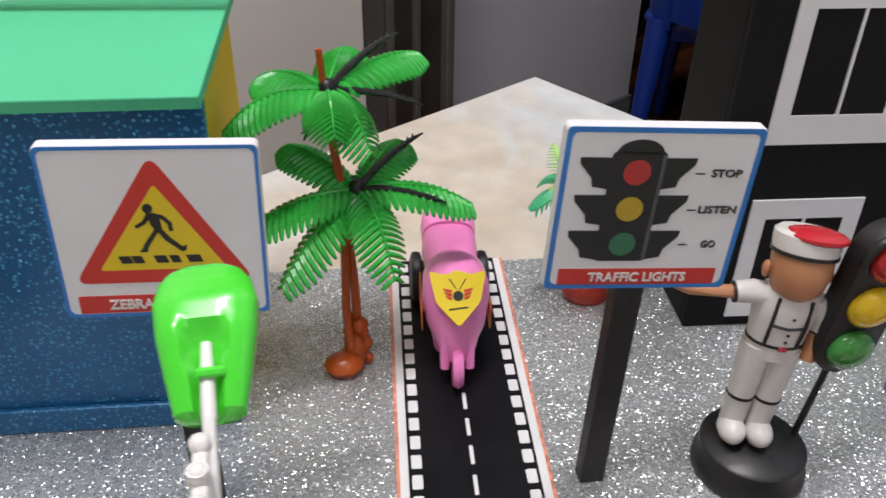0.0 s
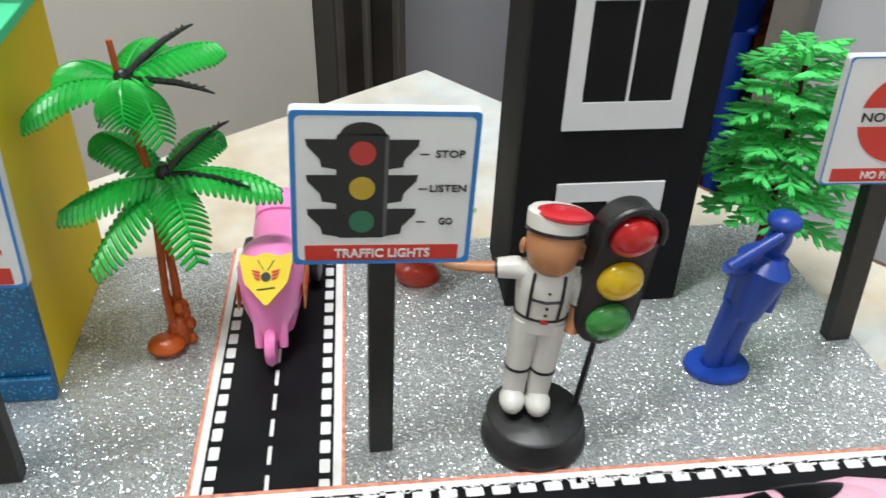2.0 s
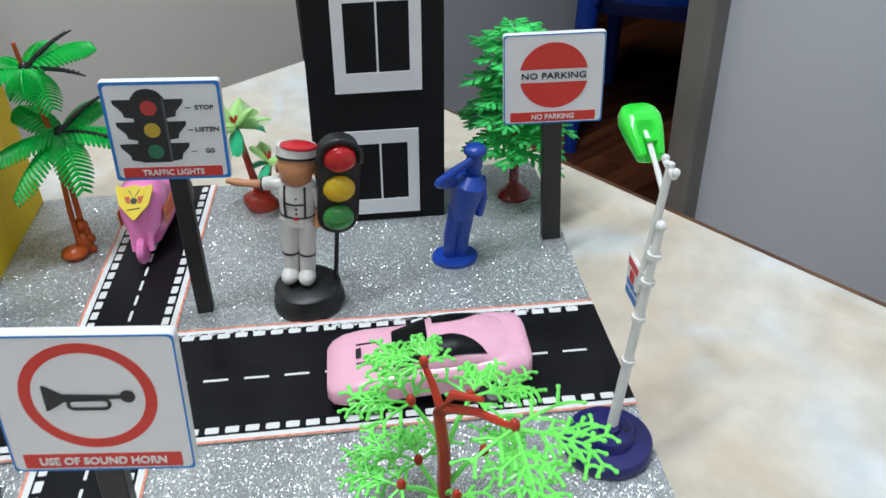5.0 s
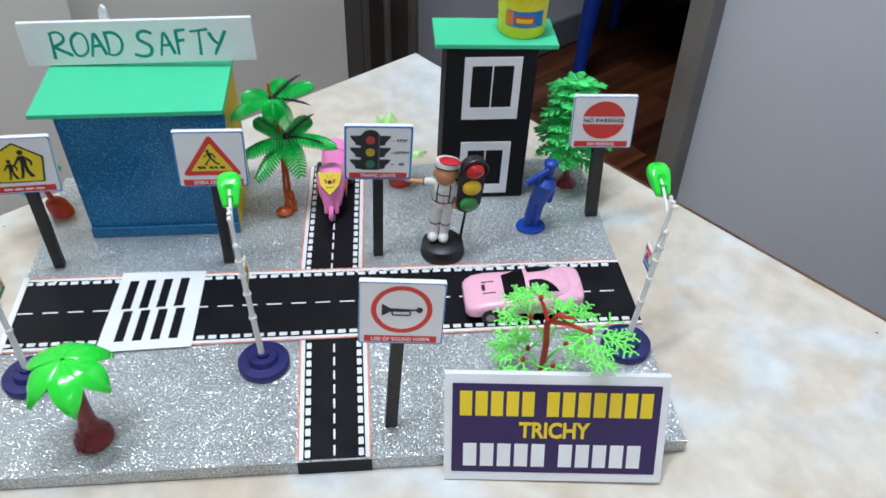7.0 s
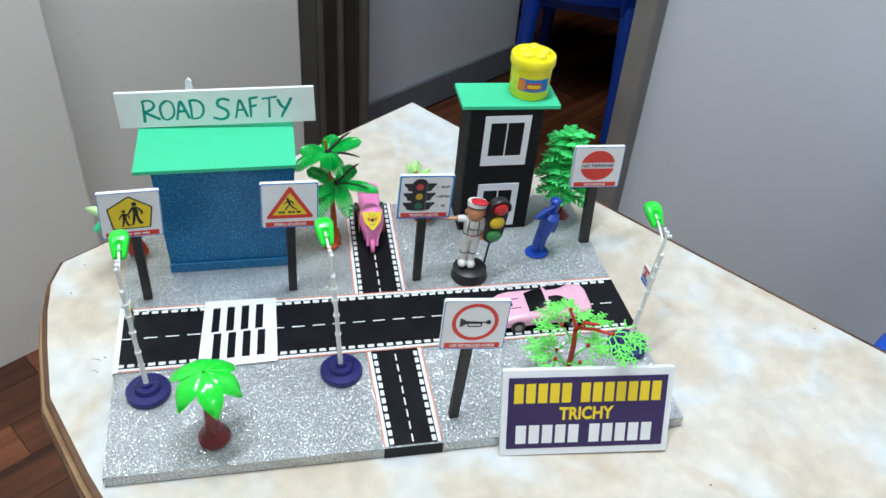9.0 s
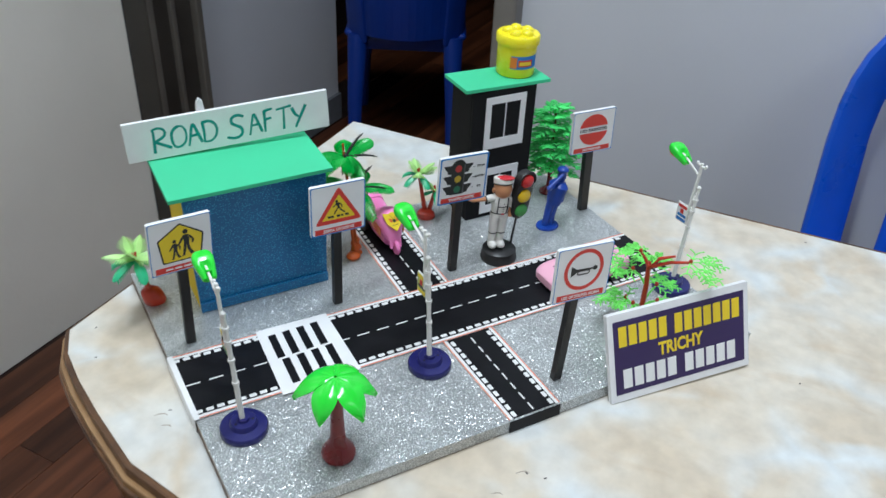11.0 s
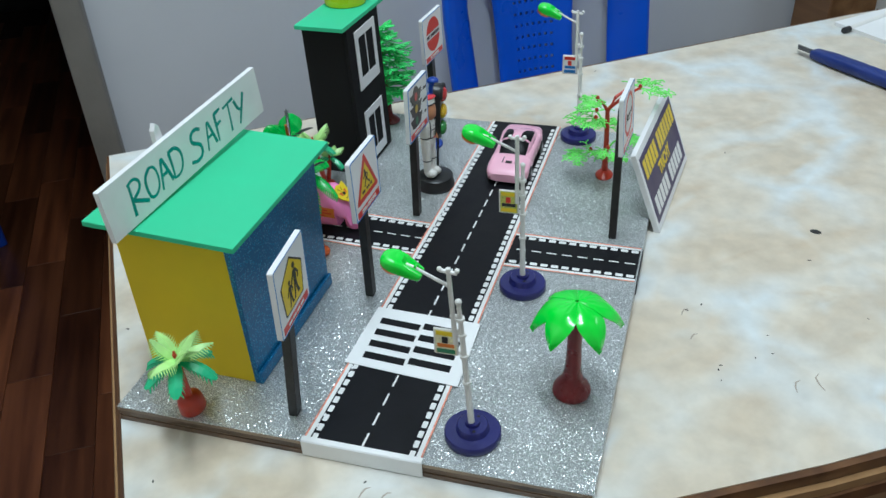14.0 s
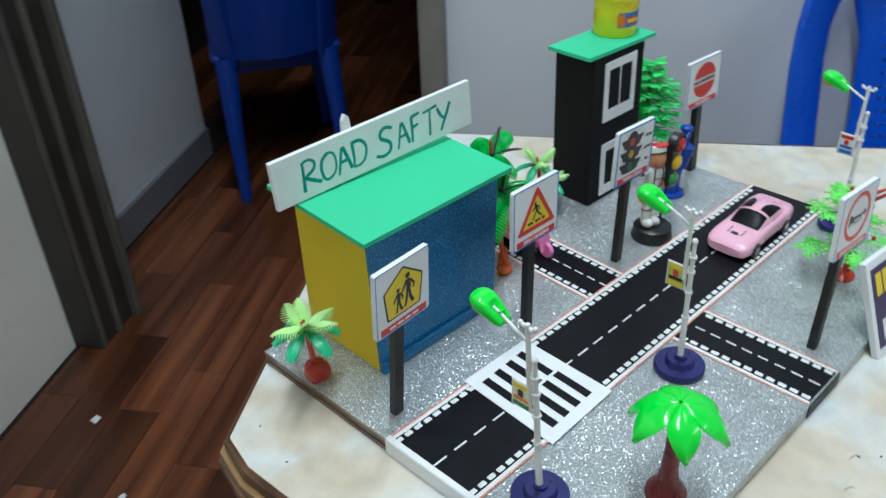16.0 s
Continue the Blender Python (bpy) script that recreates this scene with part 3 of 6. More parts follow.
part("base_panel", prism(grown(outline, -0.022), TABLE_Z - 0.034 - FLOOR_Z, FLOOR_Z), M["panel"], table, "tan wood panel")

# ---- model board ----
CORNERS = [(-0.1765, -0.0790), (0.2175, -0.0940), (0.2215, 0.1810), (-0.1745, 0.1895)]
model = thing("model_board", "plywood board covered in silver glitter sheet on the table", "board")
for z0, z1, inset, mat in ((0.0, 0.0030, 0.0, "ply_dark"), (0.0030, 0.0044, 0.0009, "ply"), (0.0044, 0.0074, 0.0003, "ply_dark"), (0.0074, 0.0094, 0.0, "ply")):
    part("ply_layer", prism([(x * (1 - inset * 5), y * (1 - inset * 8)) for x, y in CORNERS], z1 - z0, TABLE_Z + z0), M[mat], model, "bare brown plywood layer")
part("glitter_sheet", prism([(x * 0.9995, y * 0.9995) for x, y in CORNERS], 0.0008, -0.0008), M["silver"], model, "silver glitter sheet")
for a, b in ((CORNERS[0], CORNERS[1]),):
    d = (Vector(b) - Vector(a)).normalized()
    n = Vector((d.y, -d.x))
    pts = [Vector(a), Vector(b), Vector(b) + n * 0.0005, Vector(a) + n * 0.0005]
    part("turned_edge", prism([tuple(p) for p in pts], 0.0090, -0.0090), M["silver"], model, "silver sheet turned down over the edge")


def lerp(a, b, t):
    return tuple(x + (y - x) * t for x, y in zip(a, b))


def road(name, label, a0, a1, b0, b1, z, mid_pitch, mid_len):
    """A printed strip between the side lines a0-a1 and b0-b1."""
    th = thing(name, label, "toy road", group="printed road strips")
    sheet = prism([a0, a1, b1, b0], 0.0003, z)
    part("paper", sheet, M["dash"], th, "white paper margin")
    w = ((Vector(b0) - Vector(a0)).length + (Vector(b1) - Vector(a1)).length) / 2
    edge, red = 0.0034 / w, 0.0010 / w

    def quad(s0, s1, t0, t1):
        p = [lerp(lerp(a0, b0, s), lerp(a1, b1, s), t) for s, t in ((s0, t0), (s0, t1), (s1, t1), (s1, t0))]
        return p

    part("roadway", prism(quad(edge, 1 - edge, 0, 1), 0.0002, z + 0.0003), M["asphalt"], th, "black printed roadway")
    part("edge_line", prism(quad(0.0, red, 0, 1), 0.0002, z + 0.0003), M["red_line"], th, "thin red line")
    part("edge_line", prism(quad(1 - red, 1, 0, 1), 0.0002, z + 0.0003), M["red_line"], th, "thin red line")
    first = {}
    for kind, s, pitch, length, wide in (("edge_dash", edge + 0.0023 / w, 0.0072, 0.0049, 0.0029), ("edge_dash", 1 - edge - 0.0023 / w, 0.0072, 0.0049, 0.0029), ("centre_dash", 0.5, mid_pitch, mid_len, 0.0011)):
        p0, p1 = lerp(a0, b0, s), lerp(a1, b1, s)
        ll = (Vector(p1) - Vector(p0)).length
        ang = math.atan2(p1[1] - p0[1], p1[0] - p0[0])
        for k in range(int(ll / pitch)):
            x, y = lerp(p0, p1, (k + 0.5) * pitch / ll)
            m = Matrix.Translation((x, y, z + 0.0005)) @ Matrix.Rotation(ang, 4, "Z")
            if kind not in first:
                r = min(wide, length) * 0.16
                first[kind] = part(kind, prism(rounded(length, wide, r, 2), 0.00015, 0), M["dash"], th, m=m)
            else:
                repeat(first[kind], m)
    return th


road("cross_street", "black printed road strip with white dashes, behind the main road", (0.0030, 0.0640), (0.0100, 0.1873), (0.0455, 0.0620), (0.0525, 0.1856), 0.0002, 0.0107, 0.0068)
road("cross_street_front", "black printed road strip with white dashes at the front edge", (0.0030, -0.0853), (0.0037, 0.0050), (0.0430, -0.0869), (0.0457, 0.0035), 0.0002, 0.0107, 0.0068)
main_a, main_b = ((-0.1755, 0.0092), (0.2190, -0.0050)), ((-0.1752, 0.0755), (0.2195, 0.0572))
far_road = road("main_road", "long black printed road strip with white dashes, red edges", main_a[0], main_a[1], main_b[0], main_b[1], 0.0006, 0.0155, 0.0095)
# white paper fibres where the printed sheet was torn along its far edge
g = random.Random(17)
bm = bmesh.new()
for n in range(260):
    t = g.triangular(0.52, 0.99, 0.80) if n % 3 else g.uniform(0.02, 0.99)
    q = Vector((*lerp(main_b[0], main_b[1], t), 0.00115)) + Vector((0, -0.0033 - abs(g.gauss(0, 0.0008)), 0))
    r, a = g.uniform(0.0003, 0.0010), g.uniform(0, 6.28)
    prism([(q.x + r * g.uniform(0.5, 1.3) * math.cos(a + 1.26 * m) * 1.5, q.y + r * g.uniform(0.4, 1.0) * math.sin(a + 1.26 * m)) for m in range(5)], 0.00012, q.z, bm)
tagged(part("torn_fibre", bm, M["paper"], far_road, "white torn paper fibres"), kind="stuff")

# front road folded over the board's front edge
fold = thing("folded_road_end", "black printed road paper folded over the board's edge", "toy road")
part("flap", box(0.040, 0.0006, 0.0095, (0.0230, -0.0874, -0.005), m=Matrix.Rotation(radians(-2.2), 4, "Z")), M["asphalt"], fold)
wrap = thing("paper_wrap", "white paper strip folded over the board's edge", "paper strip")
part("top_flap", prism([(-0.1765, 0.0085), (-0.1732, 0.0085), (-0.1725, 0.0760), (-0.1760, 0.0760)], 0.0003, 0.0012), M["paper"], wrap)
part("side_flap", box(0.0006, 0.0675, 0.0104, (-0.1764, 0.0422, -0.0042), m=Matrix.Rotation(radians(-0.4), 4, "Z")), M["paper"], wrap)

zebra = thing("zebra_crossing", "white paper zebra crossing laid over the black road", "zebra crossing")
ZC = [(-0.1185, 0.0040), (-0.0615, 0.0035), (-0.0585, 0.0715), (-0.1125, 0.0745)]
part("sheet", prism(ZC, 0.0003, 0.0013), M["paper"], zebra, "white paper sheet")
for k in range(4):
    x = -0.1085 + k * 0.0108
    lo, hi = 0.0115, 0.0655
    for y0, y1 in ((lo, 0.0375), (0.0395, hi)):
        part("stripe", prism([(x, y0), (x + 0.0056, y0), (x + 0.0056 + 0.0020, y1), (x + 0.0020, y1)], 0.0002, 0.0016), M["asphalt"], zebra, "black stripe")
    part("centre_mark", prism([(x + 0.0008, 0.0375), (x + 0.0055, 0.0375), (x + 0.0056, 0.0395), (x + 0.0009, 0.0395)], 0.0002, 0.0016), M["dash"], zebra)

# ---- signs ----
SW, SH, ST = 0.0420, 0.0395, 0.0030


def sign(name, label, centre, yaw, tilt, base, border, roll=0.0, hx=0.0033):
    """A foam-board plate on a stained stick. The plate's face is the thing's own x-z plane."""
    th = thing(name, label, "toy sign", Matrix.Translation(base), group="road signs")
    off = Vector(centre) - Vector(base)
    m = Matrix.Translation(off) @ Matrix.Rotation(radians(yaw), 4, "Z") @ Matrix.Rotation(radians(-tilt), 4, "X") @ UP @ Matrix.Rotation(radians(roll), 4, "Z")
    plate = part("plate", prism(rounded(SW, SH, 0.0012, 3), ST, -ST, bevel=0.0003), M["foam_white"], th, m=m)
    n = 3
    part("border", frame_plate(rounded(SW - 0.0003, SH - 0.0003, 0.0011, n), rounded(SW - 2 * border, SH - 2 * border, 0.0014, n), 0.00012, 0.0), M["print_blue"], plate, "thin blue border")
    part("caption_band", prism(rounded(SW * 0.86, 0.0043, 0.0002, 1), 0.00012, 0.0, ), M["print_red"], plate, "red band", m=Matrix.Translation((0, -0.0165, 0)))
    top = off + Vector((0, 0.0046, 0.006))
    d = Vector((top.x, top.y, top.z))
    bm = bmesh.new()
    hy = 0.0026
    ends = []
    for c in (Vector((0, 0.003, 0.0)), d):
        ends.append([bm.verts.new(c + Vector(q)) for q in ((-hx, -hy, 0), (hx, -hy, 0), (hx, hy, 0), (-hx, hy, 0))])
    for k in range(4):
        bm.faces.new((ends[0][k], ends[0][(k + 1) % 4], ends[1][(k + 1) % 4], ends[1][k]))
    bm.faces.new(ends[0][::-1])
    bm.faces.new(ends[1])
    bmesh.ops.bevel(bm, geom=list(bm.edges), offset=0.0003, segments=1, affect="EDGES")
    part("post", bm, M["pole_black"], th, "black stained wooden post")
    return plate


def flat(name, pts, mat, parent, z=0.00012, d=0.00012, label="", at=(0, 0)):
    return part(name, prism([(x + at[0], y + at[1]) for x, y in pts], d, z), mat, parent, label)


def disc(r, n=36):
    return [(r * math.cos(2 * math.pi * k / n), r * math.sin(2 * math.pi * k / n)) for k in range(n)]


def soft_poly(pts, r, n=4):
    """An outline with its corners rounded off."""
    out = []
    for i in range(len(pts)):
        a, b, c = Vector(pts[i - 1]), Vector(pts[i]), Vector(pts[(i + 1) % len(pts)])
        p, q = b + (a - b).normalized() * r, b + (c - b).normalized() * r
        for k in range(n + 1):
            t = k / n
            out.append(tuple(p * (1 - t) ** 2 + b * 2 * t * (1 - t) + q * t ** 2))
    return out


# traffic lights sign
p = sign("traffic_lights_sign", "square white traffic light sign on a black wooden post", (0.0590, 0.0742, 0.0868), -1.4, 0.5, (0.0565, 0.0763, 0), 0.0013, -3.1)
bx = -0.0050
flat("lamp_housing", soft_poly([(bx - 0.0058, -0.0122), (bx + 0.0058, -0.0122), (bx + 0.0058, 0.0143), (bx - 0.0058, 0.0143)], 0.0012), M["print_black"], p, label="black housing")
flat("lamp_cap", [(bx + 0.005 * math.cos(radians(a)), 0.0138 + 0.0032 * math.sin(radians(a))) for a in range(0, 181, 15)], M["print_black"], p)
for k, (y, mm) in enumerate(((0.0096, "lens_red"), (0.0009, "lens_amber"), (-0.0078, "lens_green"))):
    for sgn in (-1, 1):
        flat("hood", [(bx + sgn * q[0], y + q[1]) for q in ((0.0056, 0.0033), (0.0124, 0.0033), (0.0122, 0.0018), (0.0094, -0.0014), (0.0090, -0.0034), (0.0056, -0.0040))], M["print_black"], p)
    flat("lens", disc(0.0029), M[mm], p, 0.00026, at=(bx, y), label=("red", "yellow", "green")[k] + " printed lens")
    lettering("word", ("STOP", "LISTEN", "GO")[k], 0.0018, (0.0066, 0.0084, 0.0033)[k], M["print_black"], p, 0.0145, y - 0.0001, 0.0002, bold=0.012)
    flat("tick", [(0.0077, y - 0.0004), (0.0097, y - 0.0004), (0.0097, y - 0.0001), (0.0077, y - 0.0001)], M["print_black"], p)
part("shine", prism([(bx + 0.0049, -0.0118), (bx + 0.0057, -0.0118), (bx + 0.0057, 0.0136), (bx + 0.0049, 0.0136)], 0.0001, 0.00026), M["print_grey"], p, "grey edge stripe")
lettering("caption", "TRAFFIC LIGHTS", 0.0024, 0.0225, M["dash"], p, 0, -0.0165, 0.00022, bold=0.02)

# pedestrian crossing sign
p = sign("zebra_crossing_sign", "square white sign with red warning triangle on a black post", (-0.0429, 0.0773, 0.0864), -0.8, 2.0, (-0.0442, 0.0786, 0), 0.0009, -1.8)
tri = [(0.0004, 0.0178), (-0.0180, -0.0112), (0.0182, -0.0112)]
inn = [(0.0004, 0.0116), (-0.0126, -0.0081), (0.0130, -0.0081)]
part("warning_border", frame_plate(soft_poly(tri, 0.003), soft_poly(inn, 0.001), 0.00012, 0.00005), M["print_red"], p, "red triangle border")
flat("warning_field", soft_poly(inn, 0.0009), M["print_yellow"], p, 0.00003, label="yellow triangle")


def walker(parent, x, y, h, z=0.0002):
    """A dark upright pictogram made of plain bars."""
    def limb(name, *pts):
        flat(name, [(x + px * h, y + py * h) for px, py in pts], M["print_black"], parent, z)

    limb("pictogram", (-0.10, 0.29), (0.06, 0.30), (0.11, 0.10), (0.09, -0.06), (-0.08, -0.06), (-0.07, 0.10))
    limb("pictogram_bar", (-0.08, -0.05), (0.01, -0.05), (-0.02, -0.28), (-0.08, -0.49), (-0.20, -0.50), (-0.14, -0.44), (-0.11, -0.26))
    limb("pictogram_bar", (0.0, -0.05), (0.09, -0.05), (0.13, -0.25), (0.23, -0.42), (0.25, -0.46), (0.12, -0.48), (0.03, -0.26))
    limb("pictogram_bar", (-0.10, 0.28), (-0.06, 0.18), (-0.15, 0.06), (-0.24, -0.06), (-0.28, -0.02), (-0.20, 0.12))
    limb("pictogram_bar", (0.06, 0.29), (0.11, 0.16), (0.20, 0.06), (0.18, -0.06), (0.24, -0.05), (0.27, 0.08), (0.16, 0.22))
    flat("pictogram_top", disc(0.088 * h, 12), M["print_black"], parent, z, at=(x - 0.01 * h, y + 0.41 * h))


def strider(parent, x, y, h, z=0.0002):
    """A dark striding pictogram made of plain bars."""
    def limb(name, *pts):
        flat(name, [(x + px * h, y + py * h) for px, py in pts], M["print_black"], parent, z)

    limb("pictogram", (-0.14, 0.33), (0.02, 0.33), (0.10, 0.22), (0.11, -0.02), (-0.02, -0.02), (-0.08, 0.08))
    limb("pictogram_bar", (-0.02, 0.00), (0.06, -0.03), (-0.16, -0.36), (-0.22, -0.50), (-0.36, -0.49), (-0.28, -0.41), (-0.26, -0.34))
    limb("pictogram_bar", (0.00, -0.01), (0.11, -0.01), (0.24, -0.20), (0.44, -0.40), (0.52, -0.36), (0.50, -0.47), (0.42, -0.50), (0.13, -0.24))
    limb("pictogram_bar", (-0.13, 0.32), (-0.08, 0.24), (-0.16, 0.12), (-0.34, 0.01), (-0.37, 0.07), (-0.23, 0.16))
    limb("pictogram_bar", (0.02, 0.32), (0.10, 0.23), (0.22, 0.10), (0.24, -0.06), (0.31, -0.05), (0.30, 0.12), (0.16, 0.28))
    flat("pictogram_top", disc(0.095 * h, 12), M["print_black"], parent, z, at=(x - 0.10 * h, y + 0.43 * h))


strider(p, -0.0003, 0.0016, 0.0108)
for k, (x, w) in enumerate(((-0.0068, 0.0011), (-0.0044, 0.0010), (0.0002, 0.0012), (0.0030, 0.0009), (0.0068, 0.0014))):
    flat("pictogram_bar", [(x - w, -0.0064), (x + w, -0.0064), (x + w - 0.0006, -0.0047), (x - w - 0.0006, -0.0047)], M["print_black"], p, 0.0002)
lettering("caption", "ZEBRA CROSSING", 0.0024, 0.0240, M["dash"], p, 0, -0.0165, 0.00022, bold=0.02)

# school sign
p = sign("school_sign", "square white sign with yellow school symbol on a black post", (-0.1544, 0.0766, 0.0892), 5.0, 0.1, (-0.1561, 0.0846, 0), 0.0006, -3.0)
pent = [(0, 0.0165), (-0.0155, 0.0062), (-0.0130, -0.0118), (0.0130, -0.0118), (0.0155, 0.0062)]
flat("symbol_border", soft_poly(pent, 0.0012), M["print_black"], p, 0.00003, label="black outline")
flat("symbol_field", soft_poly([(x * 0.925, y * 0.925) for x, y in pent], 0.001), M["print_yellow"], p, 0.0001, label="yellow field")
walker(p, 0.0034, 0.0014, 0.0200, 0.00025)
walker(p, -0.0042, -0.0022, 0.0146, 0.00025)
for x in (-0.009, -0.003, 0.003, 0.009):
    flat("caption_bar", [(x - 0.0024, -0.0172), (x + 0.0024, -0.0172), (x + 0.0024, -0.0159), (x - 0.0024, -0.0159)], M["dash"], p)

# no parking sign
p = sign("no_parking_sign", "square white sign with red disc on a black post", (0.2114, 0.1062, 0.0804), -6.5, 1.8, (0.2140, 0.1051, 0), 0.0006, 0.7, hx=0.0042)
R = 0.0143
for s in (1, -1):
    a0 = math.asin(0.0029 / R)
    pts = [(R * math.cos(a), s * R * math.sin(a)) for a in [a0 + (math.pi - 2 * a0) * k / 24 for k in range(25)]]
    flat("red_half", [(x, y + 0.0018) for x, y in (pts if s > 0 else pts[::-1])], M["print_red"], p, label="red half disc")
lettering("word", "NO PARKING", 0.0028, 0.0268, M["print_black"], p, 0, 0.0018, 0.0002, bold=0.012)
lettering("caption", "NO PARKING", 0.0024, 0.0180, M["dash"], p, 0, -0.0165, 0.00022, bold=0.02)

# horn sign
p = sign("horn_sign", "square white sign with red ring and horn, black post", (0.0617, -0.0693, 0.0901), -4.5, 4.0, (0.0548, -0.0689, 0), 0.0006, -3.1)
part("ring", ring(0.0150, 0.0124, 0.00012), M["print_red"], p, "red ring", m=Matrix.Translation((0, 0.0026, 0)))
flat("horn_bell", [(-0.0098, 0.0062), (-0.0088, 0.0058), (-0.0055, 0.0036), (0.0072, 0.0031), (0.0072, 0.0022), (-0.0055, 0.0014), (-0.0088, -0.0008), (-0.0098, -0.0012)], M["print_black"], p, label="black horn")
part("horn_coil", frame_plate(rounded(0.0098, 0.0034, 0.0016), rounded(0.0082, 0.0018, 0.0008), 0.00012, 0.00012), M["print_black"], p, m=Matrix.Translation((-0.0002, 0.0006, 0)))
flat("horn_bulb", disc(0.0017, 20), M["print_black"], p, at=(0.0086, 0.0027))
lettering("caption", "USE OF SOUND HORN", 0.0022, 0.0290, M["dash"], p, 0, -0.0165, 0.00022, bold=0.02)

# ---- printed card ----
card_m = Matrix.Translation((0.1390, -0.1048, TABLE_Z)) @ Matrix.Rotation(radians(-8.2), 4, "Z") @ Matrix.Rotation(radians(-20.9), 4, "X") @ UP @ Matrix.Rotation(radians(0.9), 4, "Z")
card = thing("display_card", "white foam card with purple print leaning on the board", "display card", card_m)
CW, CH = 0.1172, 0.0645
part("foam", prism(rounded(CW, CH, 0.0004, 1), 0.004, -0.002, bevel=0.0003), M["foam_white"], card, m=Matrix.Translation((0, CH / 2 + 0.0008, 0)))
face = part("print", prism(rounded(0.1088, 0.0535, 0.0003, 1), 0.0003, 0.002), M["print_purple"], card, "deep purple print", m=Matrix.Translation((0, 0.0330, 0)))


def bars(parent, words, total, y, h, mat, cx=0.0, gap=0.6):
    """Lines of writing as plain bars, one for each character."""
    n = sum(words) + gap * (len(words) - 1)
    w = total / n
    x = cx - total / 2
    for k, c in enumerate(words):
        for _ in range(c):
            flat("text_bar", [(x + 0.1 * w, y - h / 2), (x + 0.88 * w, y - h / 2), (x + 0.88 * w, y + h / 2), (x + 0.1 * w, y + h / 2)], mat, parent, 0.0023, 0.00012)
            x += w
        x += gap * w


bars(face, (5, 7), 0.1025, 0.0151, 0.0146, M["print_yellow"])
lettering("word", "TRICHY", 0.0098, 0.0375, M["print_yellow"], face, -0.0003, -0.0005, 0.0024, bold=0.03)
bars(face, (5, 5), 0.0963, -0.0160, 0.0140, M["paper"], -0.001)

# ---- shop ----
shop = thing("shop_model", "small foam shop, blue glitter front, yellow sides, green roof", "model house", pose(-0.0891, 0.1150, 0, 0, 0, -2.1))
HW, HD, HH = 0.1000, 0.0720, 0.1000
part("front_wall", prism([(-HW / 2, 0), (HW / 2, 0), (HW / 2 + 0.003, HH), (-HW / 2 - 0.003, HH)], 0.003, -0.003, bevel=0.0004), M["blue_glitter"], shop, "blue glitter sheet", m=UP @ Matrix.Translation((0, 0, 0)))
part("front_hem", box(HW + 0.001, 0.0022, 0.0085, (0, -0.0012, 0.0043), 0.0007), M["blue_glitter"], shop, "folded hem of blue glitter sheet")
for s in (-1, 1):
    part("side_wall", box(0.003, HD - 0.003, HH + 0.002, (s * (HW / 2 - 0.0015), 0.003 + (HD - 0.003) / 2, HH / 2 + 0.001), 0.0004, 1), M["yellow_foam"], shop, "yellow foam")
part("back_wall", box(HW - 0.006, 0.003, HH, (0, HD - 0.0015, HH / 2), 0.0004, 1), M["yellow_foam"], shop, "yellow foam")
roof_m = Matrix.Translation((-0.0045, 0.0335, HH + 0.0054)) @ Matrix.Rotation(radians(2.2), 4, "X")
part("roof", prism(rounded(0.118, 0.088, 0.0006, 2), 0.003, -0.0015, bevel=0.0004), M["green_foam"], shop, "green foam sheet", m=roof_m)

board_m = Matrix.Translation((-0.0900, 0.1592, 0.1246)) @ Matrix.Rotation(radians(-4.6), 4, "Z") @ Matrix.Rotation(radians(-2.7), 4, "X") @ UP @ Matrix.Rotation(radians(1.7), 4, "Z") @ Matrix.Translation((0, -0.0148, 0))
name_board = thing("name_board", "white board hand-lettered in teal marker on the shop roof", "name board", board_m)
plate = part("plate", prism(rounded(0.1490, 0.0295, 0.0006, 2), 0.003, -0.003, bevel=0.0003), M["foam_white"], name_board, m=Matrix.Translation((0, 0.0148, 0)))


def smooth_line(pts, times=2):
    """Rounds the corners of a pen stroke."""
    for _ in range(times):
        out = [pts[0]]
        for (ax, ay), (bx, by) in zip(pts, pts[1:]):
            out += [(0.75 * ax + 0.25 * bx, 0.75 * ay + 0.25 * by), (0.25 * ax + 0.75 * bx, 0.25 * ay + 0.75 * by)]
        pts = out + [pts[-1]]
    return pts


